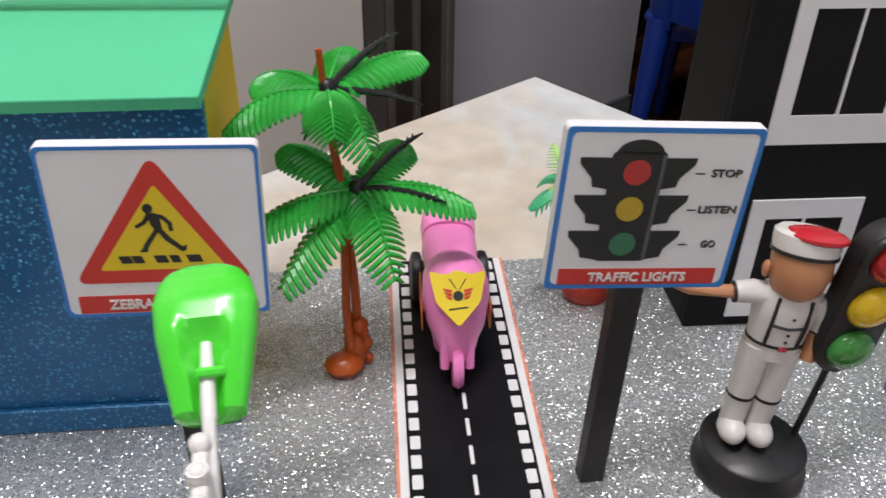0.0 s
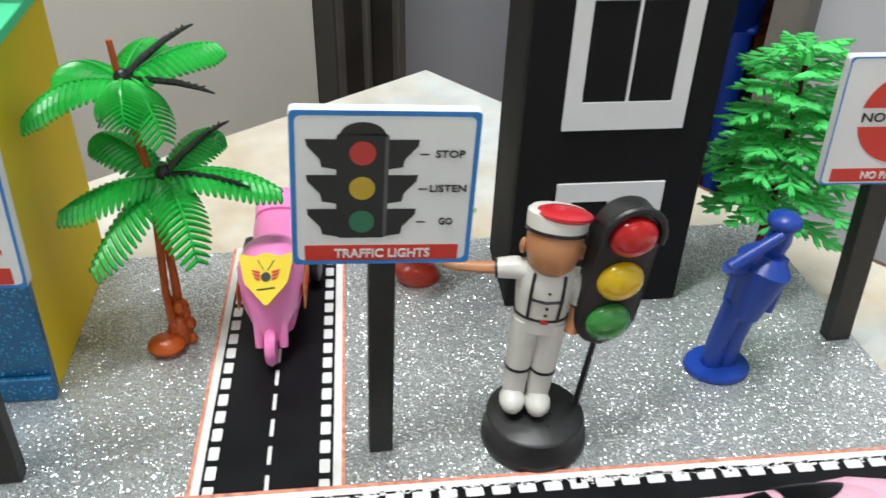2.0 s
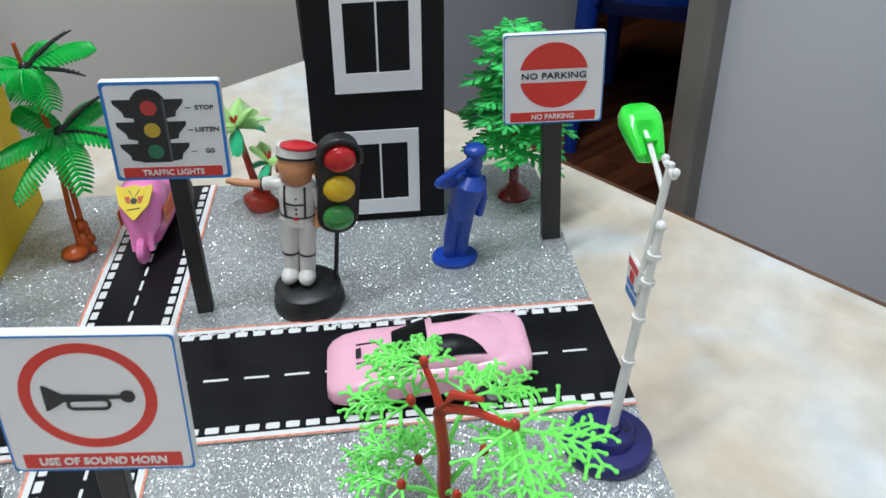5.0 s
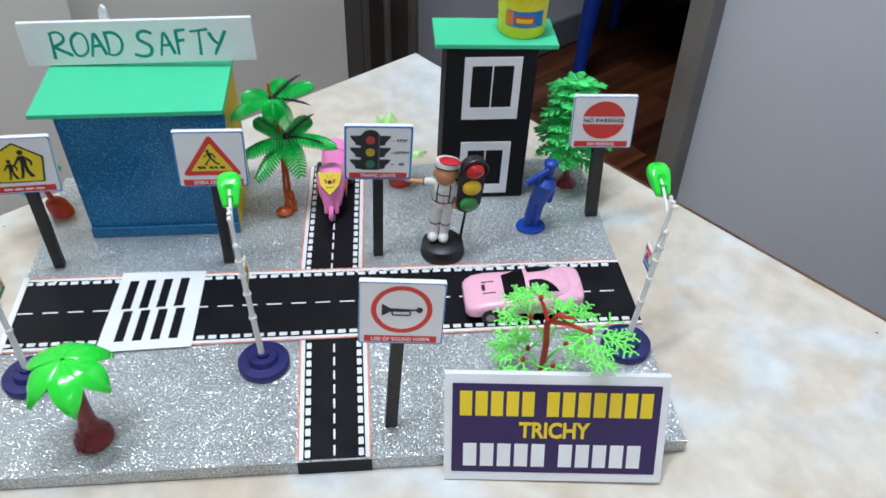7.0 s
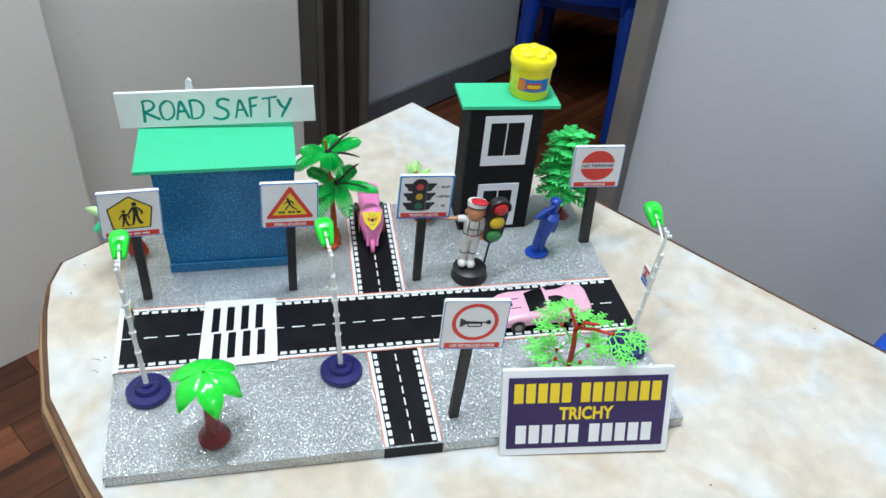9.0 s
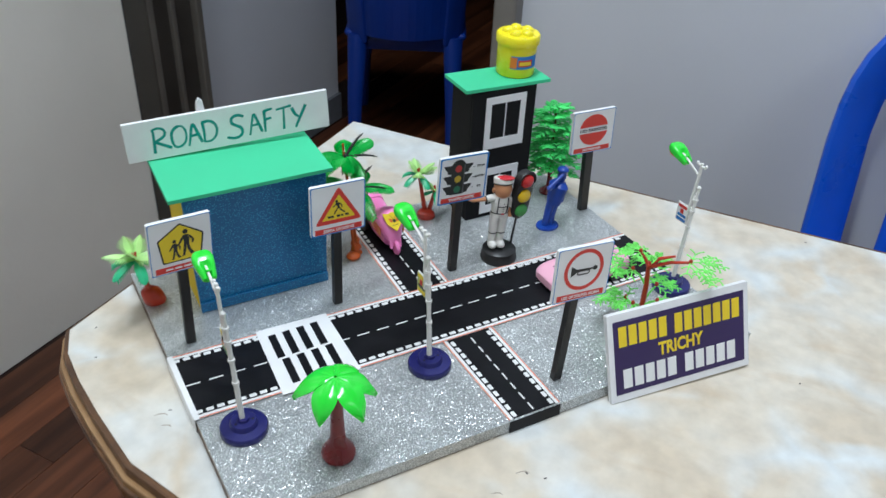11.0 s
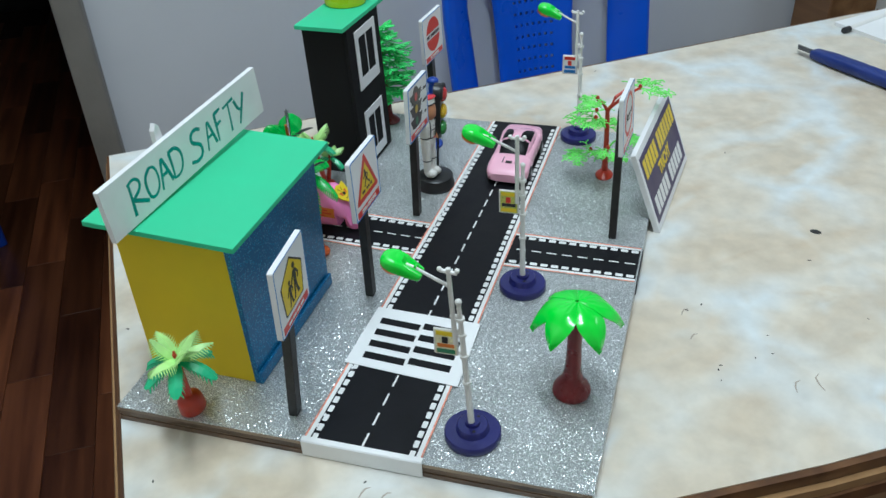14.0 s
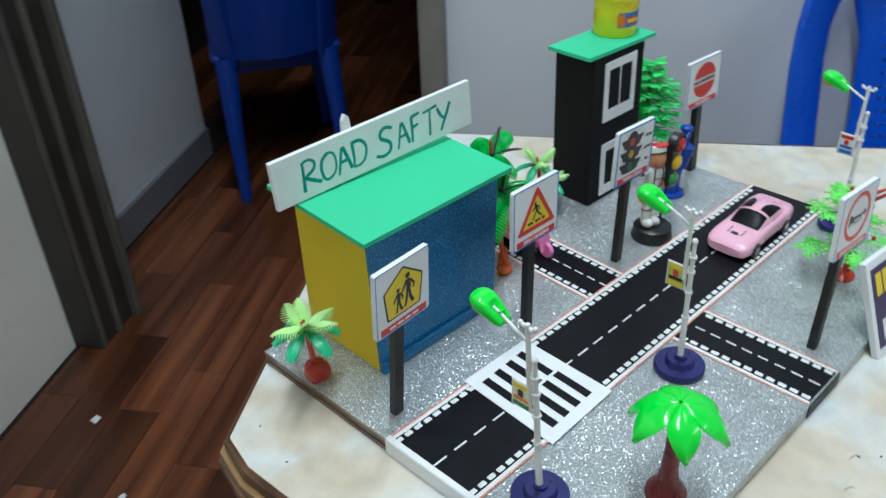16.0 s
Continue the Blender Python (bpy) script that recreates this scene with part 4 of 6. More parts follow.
PEN = {
    "R": [[(0.10, 0.98), (0.08, 0.5), (0.02, 0.0)], [(0.0, 0.93), (0.45, 1.02), (0.78, 0.86), (0.70, 0.62), (0.12, 0.46), (0.30, 0.38), (1.0, 0.12)]],
    "O": [[(0.50, 0.97), (0.10, 0.80), (0.0, 0.45), (0.12, 0.05), (0.50, 0.0), (0.90, 0.20), (1.0, 0.60), (0.85, 0.93), (0.45, 0.98)]],
    "A": [[(0.0, 0.0), (0.25, 0.55), (0.46, 1.0), (0.70, 0.6), (1.0, 0.06)], [(0.14, 0.40), (0.88, 0.44)]],
    "D": [[(0.06, 0.96), (0.10, 0.5), (0.05, 0.04)], [(0.0, 0.96), (0.60, 1.0), (1.0, 0.70), (0.90, 0.25), (0.50, 0.02), (0.0, 0.05)]],
    "S": [[(1.0, 0.88), (0.72, 1.0), (0.36, 0.93), (0.30, 0.68), (0.55, 0.56), (0.86, 0.42), (0.84, 0.12), (0.45, 0.0), (0.0, 0.12)]],
    "F": [[(0.12, 0.98), (0.10, 0.5), (0.04, 0.0)], [(0.08, 0.95), (1.0, 1.0)], [(0.10, 0.55), (0.80, 0.60)]],
    "T": [[(0.0, 0.92), (1.0, 1.0)], [(0.50, 0.97), (0.46, 0.5), (0.40, 0.0)]],
    "Y": [[(0.0, 0.95), (0.22, 0.60), (0.46, 0.48)], [(1.0, 1.0), (0.70, 0.62), (0.34, 0.22), (0.18, 0.0)]],
}
for ch, s0, s1, y0, y1 in (("R", 0.126, 0.208, 0.0046, 0.0232), ("O", 0.212, 0.286, 0.0060, 0.0226), ("A", 0.290, 0.354, 0.0056, 0.0232), ("D", 0.362, 0.434, 0.0058, 0.0222), ("S", 0.474, 0.566, 0.0044, 0.0226), ("A", 0.588, 0.650, 0.0050, 0.0224), ("F", 0.664, 0.712, 0.0054, 0.0226), ("T", 0.730, 0.808, 0.0048, 0.0224), ("Y", 0.810, 0.882, 0.0046, 0.0212)):
    bm = bmesh.new()
    for stroke in PEN[ch]:
        pts = [(((s0 + (s1 - s0) * px) - 0.5) * 0.149, y0 + (y1 - y0) * py - 0.0148, 0) for px, py in smooth_line(stroke)]
        n = len(pts)
        tube(pts, [0.00098 + 0.00020 * math.sin(3.1 * k / n + s0 * 40) for k in range(n)], 8, bm)
    part("letter", bm, M["marker"], plate, m=Matrix.Diagonal((1, 1, 0.18, 1)))
part("prop_stick", prism([(-0.0250, 0.002), (-0.0140, 0.002), (-0.0168, 0.0362), (-0.0192, 0.0385), (-0.0214, 0.0350)], 0.003, -0.0062, bevel=0.0004), M["foam_white"], name_board, "white prop stick")

# ---- tower ----
tower = thing("tower_model", "black foam tower with white framed windows and green roof", "model building", pose(0.1364, 0.1368, 0.0, 0, 0, -3.0))
TW, TD, TH = 0.0615, 0.037, 0.1190
part("front_wall", box(TW, 0.003, TH, (0, 0.0015, TH / 2), 0.0004, 1), M["black_foam"], tower)
for s in (-1, 1):
    part("side_wall", box(0.003, TD - 0.003, TH, (s * (TW / 2 - 0.0015), 0.003 + (TD - 0.003) / 2, TH / 2), 0.0004, 1), M["black_foam"], tower)
part("back_wall", box(TW - 0.006, 0.003, TH, (0, TD - 0.0015, TH / 2), 0.0004, 1), M["black_foam"], tower)
part("roof", prism(rounded(0.0825, 0.0395, 0.0006, 2), 0.003, 0, bevel=0.0004), M["green_foam"], tower, "green foam sheet", m=Matrix.Translation((0.0026, 0.0188, TH + 0.0006)) @ Matrix.Rotation(radians(1.2), 4, "Y"))


def window(x0, x1, z0, z1, low, high):
    w, h, side = x1 - x0, z1 - z0, 0.0053
    out = [(-w / 2, 0), (w / 2, 0), (w / 2, h), (-w / 2, h)]
    inn = [(-w / 2 + side, low), (w / 2 - side, low), (w / 2 - side, h - high), (-w / 2 + side, h - high)]
    win = part("window", frame_plate(out, inn, 0.0008, 0.0), M["foam_white"], tower, "white paper window frame", m=Matrix.Translation(((x0 + x1) / 2, 0, z0)) @ UP)
    pw, ph, mid_z = (w - 2 * side) / 2 - 0.0006, h - low - high, (low + h - high) / 2
    for s in (-1, 1):
        part("pane", box(pw, ph, 0.0004, (s * (pw / 2 + 0.0006), mid_z, 0.0002)), M["black_foam"], win, "black pane")
    part("mullion", box(0.0009, ph, 0.0008, (0, mid_z, 0.0004)), M["foam_white"], win)


window(-0.0183, 0.0207, 0.0667, 0.1134, 0.0092, 0.0062)
window(-0.0173, 0.0187, 0.0042, 0.0479, 0.0078, 0.0066)



def lean(ob, skew, m=None):
    """Skews all the meshes under a thing that has been stuck on out of true."""
    for c in ob.children:
        w = (m or Matrix()) @ c.matrix_basis
        c.data.transform(w.inverted() @ skew @ w)
        lean(c, skew, w)


skew = Matrix()
skew[0][2], skew[1][2] = 0.030, 0.042
lean(tower, skew)

tub = thing("clay_tub", "yellow plastic clay tub with lumpy lid on the tower roof", "tub", pose(0.1625, 0.1630, 0.1224, 0, 1.2, 0) @ Matrix.Scale(0.93, 4))
part("body", lathe([(0.0, 0), (0.0168, 0), (0.0175, 0.001), (0.0182, 0.028), (0.0182, 0.0292)], 36), M["tub_yellow"], tub, smooth=True)
lid = lathe([(0.0, 0.029), (0.0195, 0.029), (0.0200, 0.0305), (0.0200, 0.0365), (0.0190, 0.0378), (0.010, 0.0385), (0, 0.0385)], 36)
part("lid", lid, M["tub_yellow"], tub, smooth=True)
for k in range(5):
    a = 2 * math.pi * k / 5
    part("knob", ball(0.0058, (0.0095 * math.cos(a), 0.0095 * math.sin(a), 0.0385), scale=(1, 1, 0.7)), M["tub_yellow"], tub, smooth=True)


def wrap_label(name, r, z0, z1, a0, a1, mat, label=""):
    bm = bmesh.new()
    n = 10
    rows = []
    for k in range(n + 1):
        a = radians(a0 + (a1 - a0) * k / n)
        rows.append([bm.verts.new((q * math.cos(a), q * math.sin(a), z)) for q, z in ((r, z0), (r + 0.0003, z0), (r + 0.0003, z1), (r, z1))])
    for a, b in zip(rows, rows[1:]):
        for k in range(4):
            bm.faces.new((a[k], b[k], b[(k + 1) % 4], a[(k + 1) % 4]))
    bm.faces.new(rows[0])
    bm.faces.new(rows[-1][::-1])
    part(name, bm, mat, tub, label)


wrap_label("label", 0.0179, 0.009, 0.021, -140, -50, M["print_blue"], "blue label")
wrap_label("label_patch", 0.0181, 0.010, 0.020, -142, -122, M["orange"], "orange patch")
wrap_label("label_patch", 0.0182, 0.0115, 0.0175, -118, -74, M["print_red"], "red lettering shape")
wrap_label("label_patch", 0.0184, 0.0128, 0.0160, -115, -78, M["print_yellow"], "yellow lettering shape")


def loft(secs, seg=18, bm=None, power=1.0):
    """Skins sections (y, centre z, half width, half height)."""
    bm = bm or bmesh.new()
    rings = []
    for y, z, w, h in secs:
        ring_ = []
        for j in range(seg):
            a = 2 * math.pi * j / seg
            c, s = math.cos(a), math.sin(a)
            ring_.append(bm.verts.new((w * math.copysign(abs(c) ** power, c), y, z + h * math.copysign(abs(s) ** power, s))))
        rings.append(ring_)
    for a, b in zip(rings, rings[1:]):
        for j in range(seg):
            bm.faces.new((a[j], a[(j + 1) % seg], b[(j + 1) % seg], b[j]))
    bm.faces.new(rings[0])
    bm.faces.new(rings[-1])
    return bm


# ---- street lamps ----
LAMP_H = 0.112


def street_lamp(name, label, base, top, prints, yaw=0.0):
    """A white pole on a stepped blue foot; an arm with a green head; a small hanging advert."""
    lean = Matrix.Identity(4)
    d = Vector(top) - Vector(base)
    lean[0][2], lean[1][2] = d.x / d.z, d.y / d.z
    k = d.z / LAMP_H
    th = thing(name, label, "toy street lamp", Matrix.Translation(base), group="street lamps")
    foot = part("foot", lathe([(0, 0), (0.0148, 0), (0.0152, 0.0006), (0.0152, 0.0042), (0.0146, 0.0050), (0.0090, 0.0054), (0.0086, 0.0060), (0.0084, 0.0086), (0.0078, 0.0092), (0.0040, 0.0093), (0.0036, 0.0110), (0, 0.0110)], 40), M["blue_plastic"], th, "dark blue stepped foot", smooth=True)
    for s in (-1, 1):
        part("hole", lathe([(0, 0.0090), (0.0009, 0.0090), (0.0009, 0.00945), (0, 0.00945)], 10, m=Matrix.Translation((s * 0.0055, -0.002, 0))), M["black_plastic"], foot)

    def P(x, y, z):
        return lean @ Vector((x, y, z * k))

    def A(x, y, z):
        return P(x * math.cos(turn) - y * math.sin(turn), x * math.sin(turn) + y * math.cos(turn), z)

    turn = radians(yaw)
    pole = bmesh.new()
    for z0, z1, r0, r1 in ((0.009, 0.040, 0.0019, 0.0017), (0.040, 0.072, 0.0016, 0.0015), (0.072, 0.092, 0.0014, 0.0012)):
        tube([P(0, 0, z0), P(0, 0, z1)], [r0, r1], 10, pole)
    for z in (0.040, 0.058, 0.072, 0.082):
        tube([P(0, 0, z - 0.0008), P(0, 0, z + 0.0008)], 0.0023, 10, pole)
    ball(0.0018, P(0, 0, 0.0925), pole, seg=10)
    part("pole", pole, M["white_plastic"], th, "white plastic pole", smooth=True)
    hm = Matrix.Translation(A(0, 0.0150, 0.1052)) @ Matrix.Rotation(turn, 4, "Z") @ Matrix.Rotation(radians(25), 4, "X") @ Matrix.Diagonal((1.0, 1.0, 0.82, 1))
    arm = bmesh.new()
    tube([A(-0.0005, 0.0034, 0.066), A(0, 0.0032, 0.112)], [0.0014, 0.0012], 10, arm)
    for z in (0.074, 0.0835):
        tube([A(0, -0.0012, z), A(0, 0.0048, z)], 0.0011, 8, arm)
    tube([A(0, -0.0008, 0.1095), A(0, 0.0072, 0.1105)], 0.0010, 8, arm)
    for y in (-0.001, 0.0032, 0.0074):
        ball(0.0013, A(0, y, 0.1112), arm, seg=8)
    tube([A(0, 0.0034, 0.1015), A(0, 0.0105, 0.1052), hm @ Vector((0, 0.0012, 0.0026))], [0.0009, 0.0009, 0.0008], 8, arm)
    part("arm", arm, M["white_plastic"], th, "white arm", smooth=True)
    # the head: a rounded block that narrows towards the arm, grooved on top where the arm lies in it
    rows = [(0.0014, 0.0, 0.0030, 0.0018), (0.0021, 0.0002, 0.0042, 0.0028), (0.0065, 0.0004, 0.0051, 0.0037), (0.0120, 0.0007, 0.0061, 0.0047), (0.0162, 0.0006, 0.0065, 0.0048), (0.0192, 0.0003, 0.0059, 0.0041), (0.0210, 0.0001, 0.0048, 0.0031), (0.0221, 0.0, 0.0033, 0.0019), (0.0225, 0.0, 0.0018, 0.0009)]
    fine = [tuple(p + (q - p) * i / 4 for p, q in zip(r0, r1)) for r0, r1 in zip(rows, rows[1:]) for i in range(4)] + [rows[-1]]
    head = loft(fine, 52, power=0.62)
    for v in head.verts:
        if v.co.z > 0:
            near = max(0.0, 1 - abs(v.co.x / (0.0018 + 0.0010 * (v.co.y > 0.0085))) ** 3) * min(1.0, max(0.0, (0.0128 - v.co.y) / 0.0016))
            v.co.z -= near * 0.0032
    hd = part("lamp_head", head, M["green_lamp"], th, "bright green lamp head", m=hm, smooth=True)
    tip = [Vector((0, y, z)) for y, z in ((0.0008, 0.0026), (0.0060, 0.0029), (0.0106, 0.0026))]
    part("arm_tip", tube(tip, [0.0009, 0.0009, 0.0007], 10), M["white_plastic"], hd, "white arm end")
    part("clip", tube([Vector((x, 0.0062, 0.0042)) for x in (-0.0012, 0.0022)], 0.0007, 8), M["green_lamp"], hd, smooth=True)
    part("lens", ball(0.0052, (0, 0.0160, -0.0034), scale=(1.05, 1.15, 0.7)), M["orange"], hd, "orange underside", smooth=True)
    ad = part("advert", box(0.0012, 0.0125, 0.0165, P(0, 0.0085, 0.066), 0.0005, 1), M["white_plastic"], th, "small white framed advert")
    panel, head_bar, figure, words, low = prints
    for s in (-1, 1):
        o = P(s * 0.00068, 0.0085, 0.066)
        q = Vector((s * 0.00014, 0, 0))
        part("print", box(0.00014, 0.0106, 0.0146, o), panel, ad)
        part("print_patch", box(0.00014, 0.0094, 0.0026, o + q + Vector((0, 0, 0.0056))), head_bar, ad)
        part("print_patch", box(0.00014, 0.0030, 0.0038, o + q + Vector((0, 0.0003, 0.0016)), 0.0004), figure, ad)
        part("print_patch", box(0.00014, 0.0086, 0.0022, o + q + Vector((0, 0, -0.0020))), words, ad)
        part("print_patch", box(0.00014, 0.0094, 0.0026, o + q + Vector((0, 0, -0.0056))), low, ad)
    for z in (0.060, 0.0715):
        part("clip", tube([P(0, 0, z), P(0, 0.0026, z)], 0.0007, 8), M["white_plastic"], ad)
    return th


street_lamp("street_lamp", "white toy street lamp, green head, beside the zebra crossing", (-0.1511, -0.0126, 0), (-0.1545, -0.0071, 0.1110), (M["print_cream"], M["print_yellow"], M["print_black"], M["orange"], M["print_green"]))
street_lamp("street_lamp", "white toy street lamp with yellow advert at the junction", (-0.0171, -0.0145, 0), (-0.0219, -0.0140, 0.1130), (M["print_olive"], M["print_yellow"], M["print_red"], M["print_black"], M["print_yellow"]), 4)
street_lamp("street_lamp", "white toy street lamp with blue advert near the corner", (0.2025, -0.0222, 0), (0.2142, -0.0185, 0.1070), (M["foam_white"], M["print_red"], M["print_red"], M["print_blue"], M["print_blue"]))

# ---- plastic palms and trees ----


def blade(bm, at, az, length, width, rise, droop, teeth=12, solid=0.55, thick=0.0005, roll=0.0, curl=0.10):
    """A toothed frond: a curved rib, a solid middle and leaflets along both edges."""
    dx, dy = math.cos(radians(az)), math.sin(radians(az))
    side0 = Vector((-dy, dx, 0))
    pts, sides = [], []
    n = teeth
    for i in range(n + 1):
        t = i / n
        fwd = length * (t * math.cos(radians(rise)) - 0.12 * t * t * droop)
        up = length * (t * math.sin(radians(rise)) - 0.55 * droop * t * t)
        pts.append(Vector(at) + Vector((dx * fwd, dy * fwd, up)))
        sides.append((side0 + Vector((0, 0, math.sin(radians(roll))))).normalized())
    dirs = [(pts[min(i + 1, n)] - pts[max(i - 1, 0)]).normalized() for i in range(n + 1)]

    def wid(t):
        if solid > 0.7:
            return width * (0.22 + 0.78 * min(1, t / 0.35) ** 0.7) * (1 if t < 0.72 else math.sqrt(max(0.03, 1 - ((t - 0.72) / 0.30) ** 2)))
        return width * max(0.08, math.sin(math.pi * min(1, 0.08 + 0.92 * t) ** 0.8)) * (1 - 0.25 * t)

    for s in (-1, 1):
        prev = None
        for i in range(n + 1):
            t = i / n
            w = wid(t)
            nrm = sides[i].cross(dirs[i]).normalized()
            if nrm.z < 0:
                nrm = -nrm
            a = pts[i] + nrm * 0.0004
            b = pts[i] + s * sides[i] * w * solid - nrm * curl * w
            cur = (bm.verts.new(a), bm.verts.new(b), bm.verts.new(b - nrm * thick), bm.verts.new(a - nrm * thick * 1.6))
            if prev:
                for k in range(4):
                    bm.faces.new((prev[k], cur[k], cur[(k + 1) % 4], prev[(k + 1) % 4]))
            prev = cur
            if i < n:
                step = (pts[i + 1] - pts[i]).length
                e0 = b - dirs[i] * step * 0.30 - s * sides[i] * w * 0.1
                e1 = b + dirs[i] * step * 0.42 - s * sides[i] * w * 0.1
                tip = b + s * sides[i] * w * (1 - solid) + dirs[i] * (step * 0.9 + (0.25 if solid < 0.7 else 0.12) * w) - nrm * (0.12 + 1.3 * curl) * w
                v = [bm.verts.new(q) for q in (e0, e1, tip, e0 - nrm * thick, e1 - nrm * thick, tip - nrm * thick)]
                for f in ((0, 1, 2), (5, 4, 3), (0, 3, 4, 1), (1, 4, 5, 2), (2, 5, 3, 0)):
                    bm.faces.new([v[q] for q in f])
    return bm


def frond(bm, at, az, length, width, rise, droop, pairs=15, curl=0.5):
    """An arched plastic palm frond: a rib with ridged leaflets, joined near the rib, cut apart at the edge."""
    dx, dy = math.cos(radians(az)), math.sin(radians(az))
    side = Vector((-dy, dx, 0))

    def rib(t):
        fwd = length * (t * math.cos(radians(rise)) - 0.14 * t * t * droop)
        up = length * (t * math.sin(radians(rise)) - 0.55 * droop * t * t)
        return Vector(at) + Vector((dx * fwd, dy * fwd, up))

    tube([rib(k / 8) + Vector((0, 0, 0.0002)) for k in range(9)], [0.0007 - 0.00005 * k for k in range(9)], 6, bm)
    step = 0.94 / pairs
    for i in range(pairs + 1):
        t = 0.05 + step * i
        d = (rib(min(1, t + 0.03)) - rib(t - 0.03)).normalized()
        nrm = (side.cross(d) if side.cross(d).z > 0 else d.cross(side)).normalized()
        w = width * math.sqrt(max(0.05, math.sin(math.pi * min(0.96, 0.10 + 0.80 * t)))) * (1.0 if t < 0.75 else 1 - 0.9 * (t - 0.75))
        sweep = 0.25 + 0.35 * t * t
        half = 0.5 * step * length
        for s in (-1, 1):
            rows = []
            for q, fat in ((0.0, 1.10), (0.35, 1.06), (0.66, 1.0), (0.88, 0.78), (1.0, 0.45)):
                c = rib(t) + s * side * w * q * (1 - 0.12 * q) + d * (w * sweep * q) - nrm * (curl * w * q * q)
                hw = half * fat
                rows.append([bm.verts.new(p) for p in (c - d * hw - nrm * 0.00035, c + nrm * 0.00040, c + d * hw - nrm * 0.00035, c - nrm * 0.00075)])
            for a, b in zip(rows, rows[1:]):
                for k in range(4):
                    bm.faces.new((a[k], a[(k + 1) % 4], b[(k + 1) % 4], b[k]))
            bm.faces.new(rows[0])
            bm.faces.new(rows[-1])
    return bm


def stem(bm, at, az, length, rise, r=0.0009):
    """A bare black frond rib with small barbs."""
    d = Vector((math.cos(radians(az)) * math.cos(radians(rise)), math.sin(radians(az)) * math.cos(radians(rise)), math.sin(radians(rise))))
    p = Vector(at)
    path = [p + d * length * t + Vector((0, 0, -0.25 * length * t * t)) for t in (0, 0.3, 0.6, 0.85, 1)]
    tube(path, [r * 1.3, r * 1.2, r, r * 0.7, r * 0.3], 6, bm)
    side = d.cross(Vector((0, 0, 1))).normalized()
    for i in range(9):
        t = 0.2 + 0.08 * i
        q = p + d * length * t + Vector((0, 0, -0.25 * length * t * t))
        for s in (-1, 1):
            tube([q, q + s * side * 0.0014 + d * 0.0012], [0.0005, 0.0002], 4, bm)


# the tall double palm
palm = thing("palm_tree", "tall green plastic double palm with brown trunks, black stems", "toy palm", Matrix.Translation((-0.0073, 0.1312, 0)) @ Matrix.Diagonal((1.0, 1.0, 1.045, 1)))
bm = bmesh.new()
tube([(0.002, 0, 0.002), (0.0008, 0.004, 0.02), (0.0015, 0.007, 0.042), (0.0056, 0.0083, 0.056)], [0.0016, 0.0013, 0.0012, 0.0012], 8, bm)
part("trunk", bm, M["trunk_orange"], palm, smooth=True)
bm = bmesh.new()
tube([(0.004, 0.003, 0.002), (0.0038, 0.006, 0.024), (0.0025, 0.010, 0.05), (-0.0010, 0.0105, 0.078), (-0.0022, 0.0110, 0.0960)], [0.0016, 0.0014, 0.0013, 0.0012, 0.0009], 8, bm)
part("trunk", bm, M["trunk_orange"], palm, smooth=True)
rng = random.Random(11)
bm = bmesh.new()
for k in range(22):
    a, h = rng.uniform(0, 2 * math.pi), 0.0150 * (k + 0.5) / 22
    r = 0.0042 * (1 - h / 0.022)
    ball(rng.uniform(0.0012, 0.0021), (0.0034 + r * math.cos(a), 0.0035 + r * math.sin(a), h + 0.0008), bm, scale=(1, 1, 1.3), seg=8)
ball(0.0046, (0.0032, 0.0032, 0.0040), bm, scale=(0.9, 0.9, 1.5), seg=10)
ball(0.0062, (-0.0010, -0.0015, 0.0026), bm, scale=(1.0, 0.85, 0.55), seg=12)
part("root_mound", bm, M["trunk_orange"], palm, "knobbly orange-brown root mound", smooth=True)
for c, rows in (((-0.0006, 0.0105, 0.0850), ((-172, 0.037, 16, 0.95), (-85, 0.020, 20, 1.3), (-50, 0.022, 6, 1.3), (22, 0.038, 30, 0.62), (70, 0.028, 36, 0.7), (150, 0.03, 26, 0.8))), ((0.0060, 0.0080, 0.0570), ((-172, 0.036, 4, 0.55), (-150, 0.034, -22, 0.6), (-65, 0.028, 2, 1.35), (0, 0.041, 12, 0.7), (48, 0.030, 36, 0.6), (140, 0.036, 32, 0.6)))):
    for az, ln, rise, droop in rows:
        part("frond", frond(bmesh.new(), c, az, ln * 0.92, 0.0090, rise, droop), M["palm_green"], palm, "green plastic frond")
    for az, rise, size in ((26, 40, 0.029), (-12, 8, 0.026), (-128, -30, 0.013)):
        bm = bmesh.new()
        stem(bm, c, az, size, rise)
        part("bare_stem", bm, M["black_plastic"], palm, "bare black stem")
    part("hub", ball(0.0026, c, scale=(1, 1, 1.3), seg=10), M["black_plastic"], palm, "black hub", smooth=True)


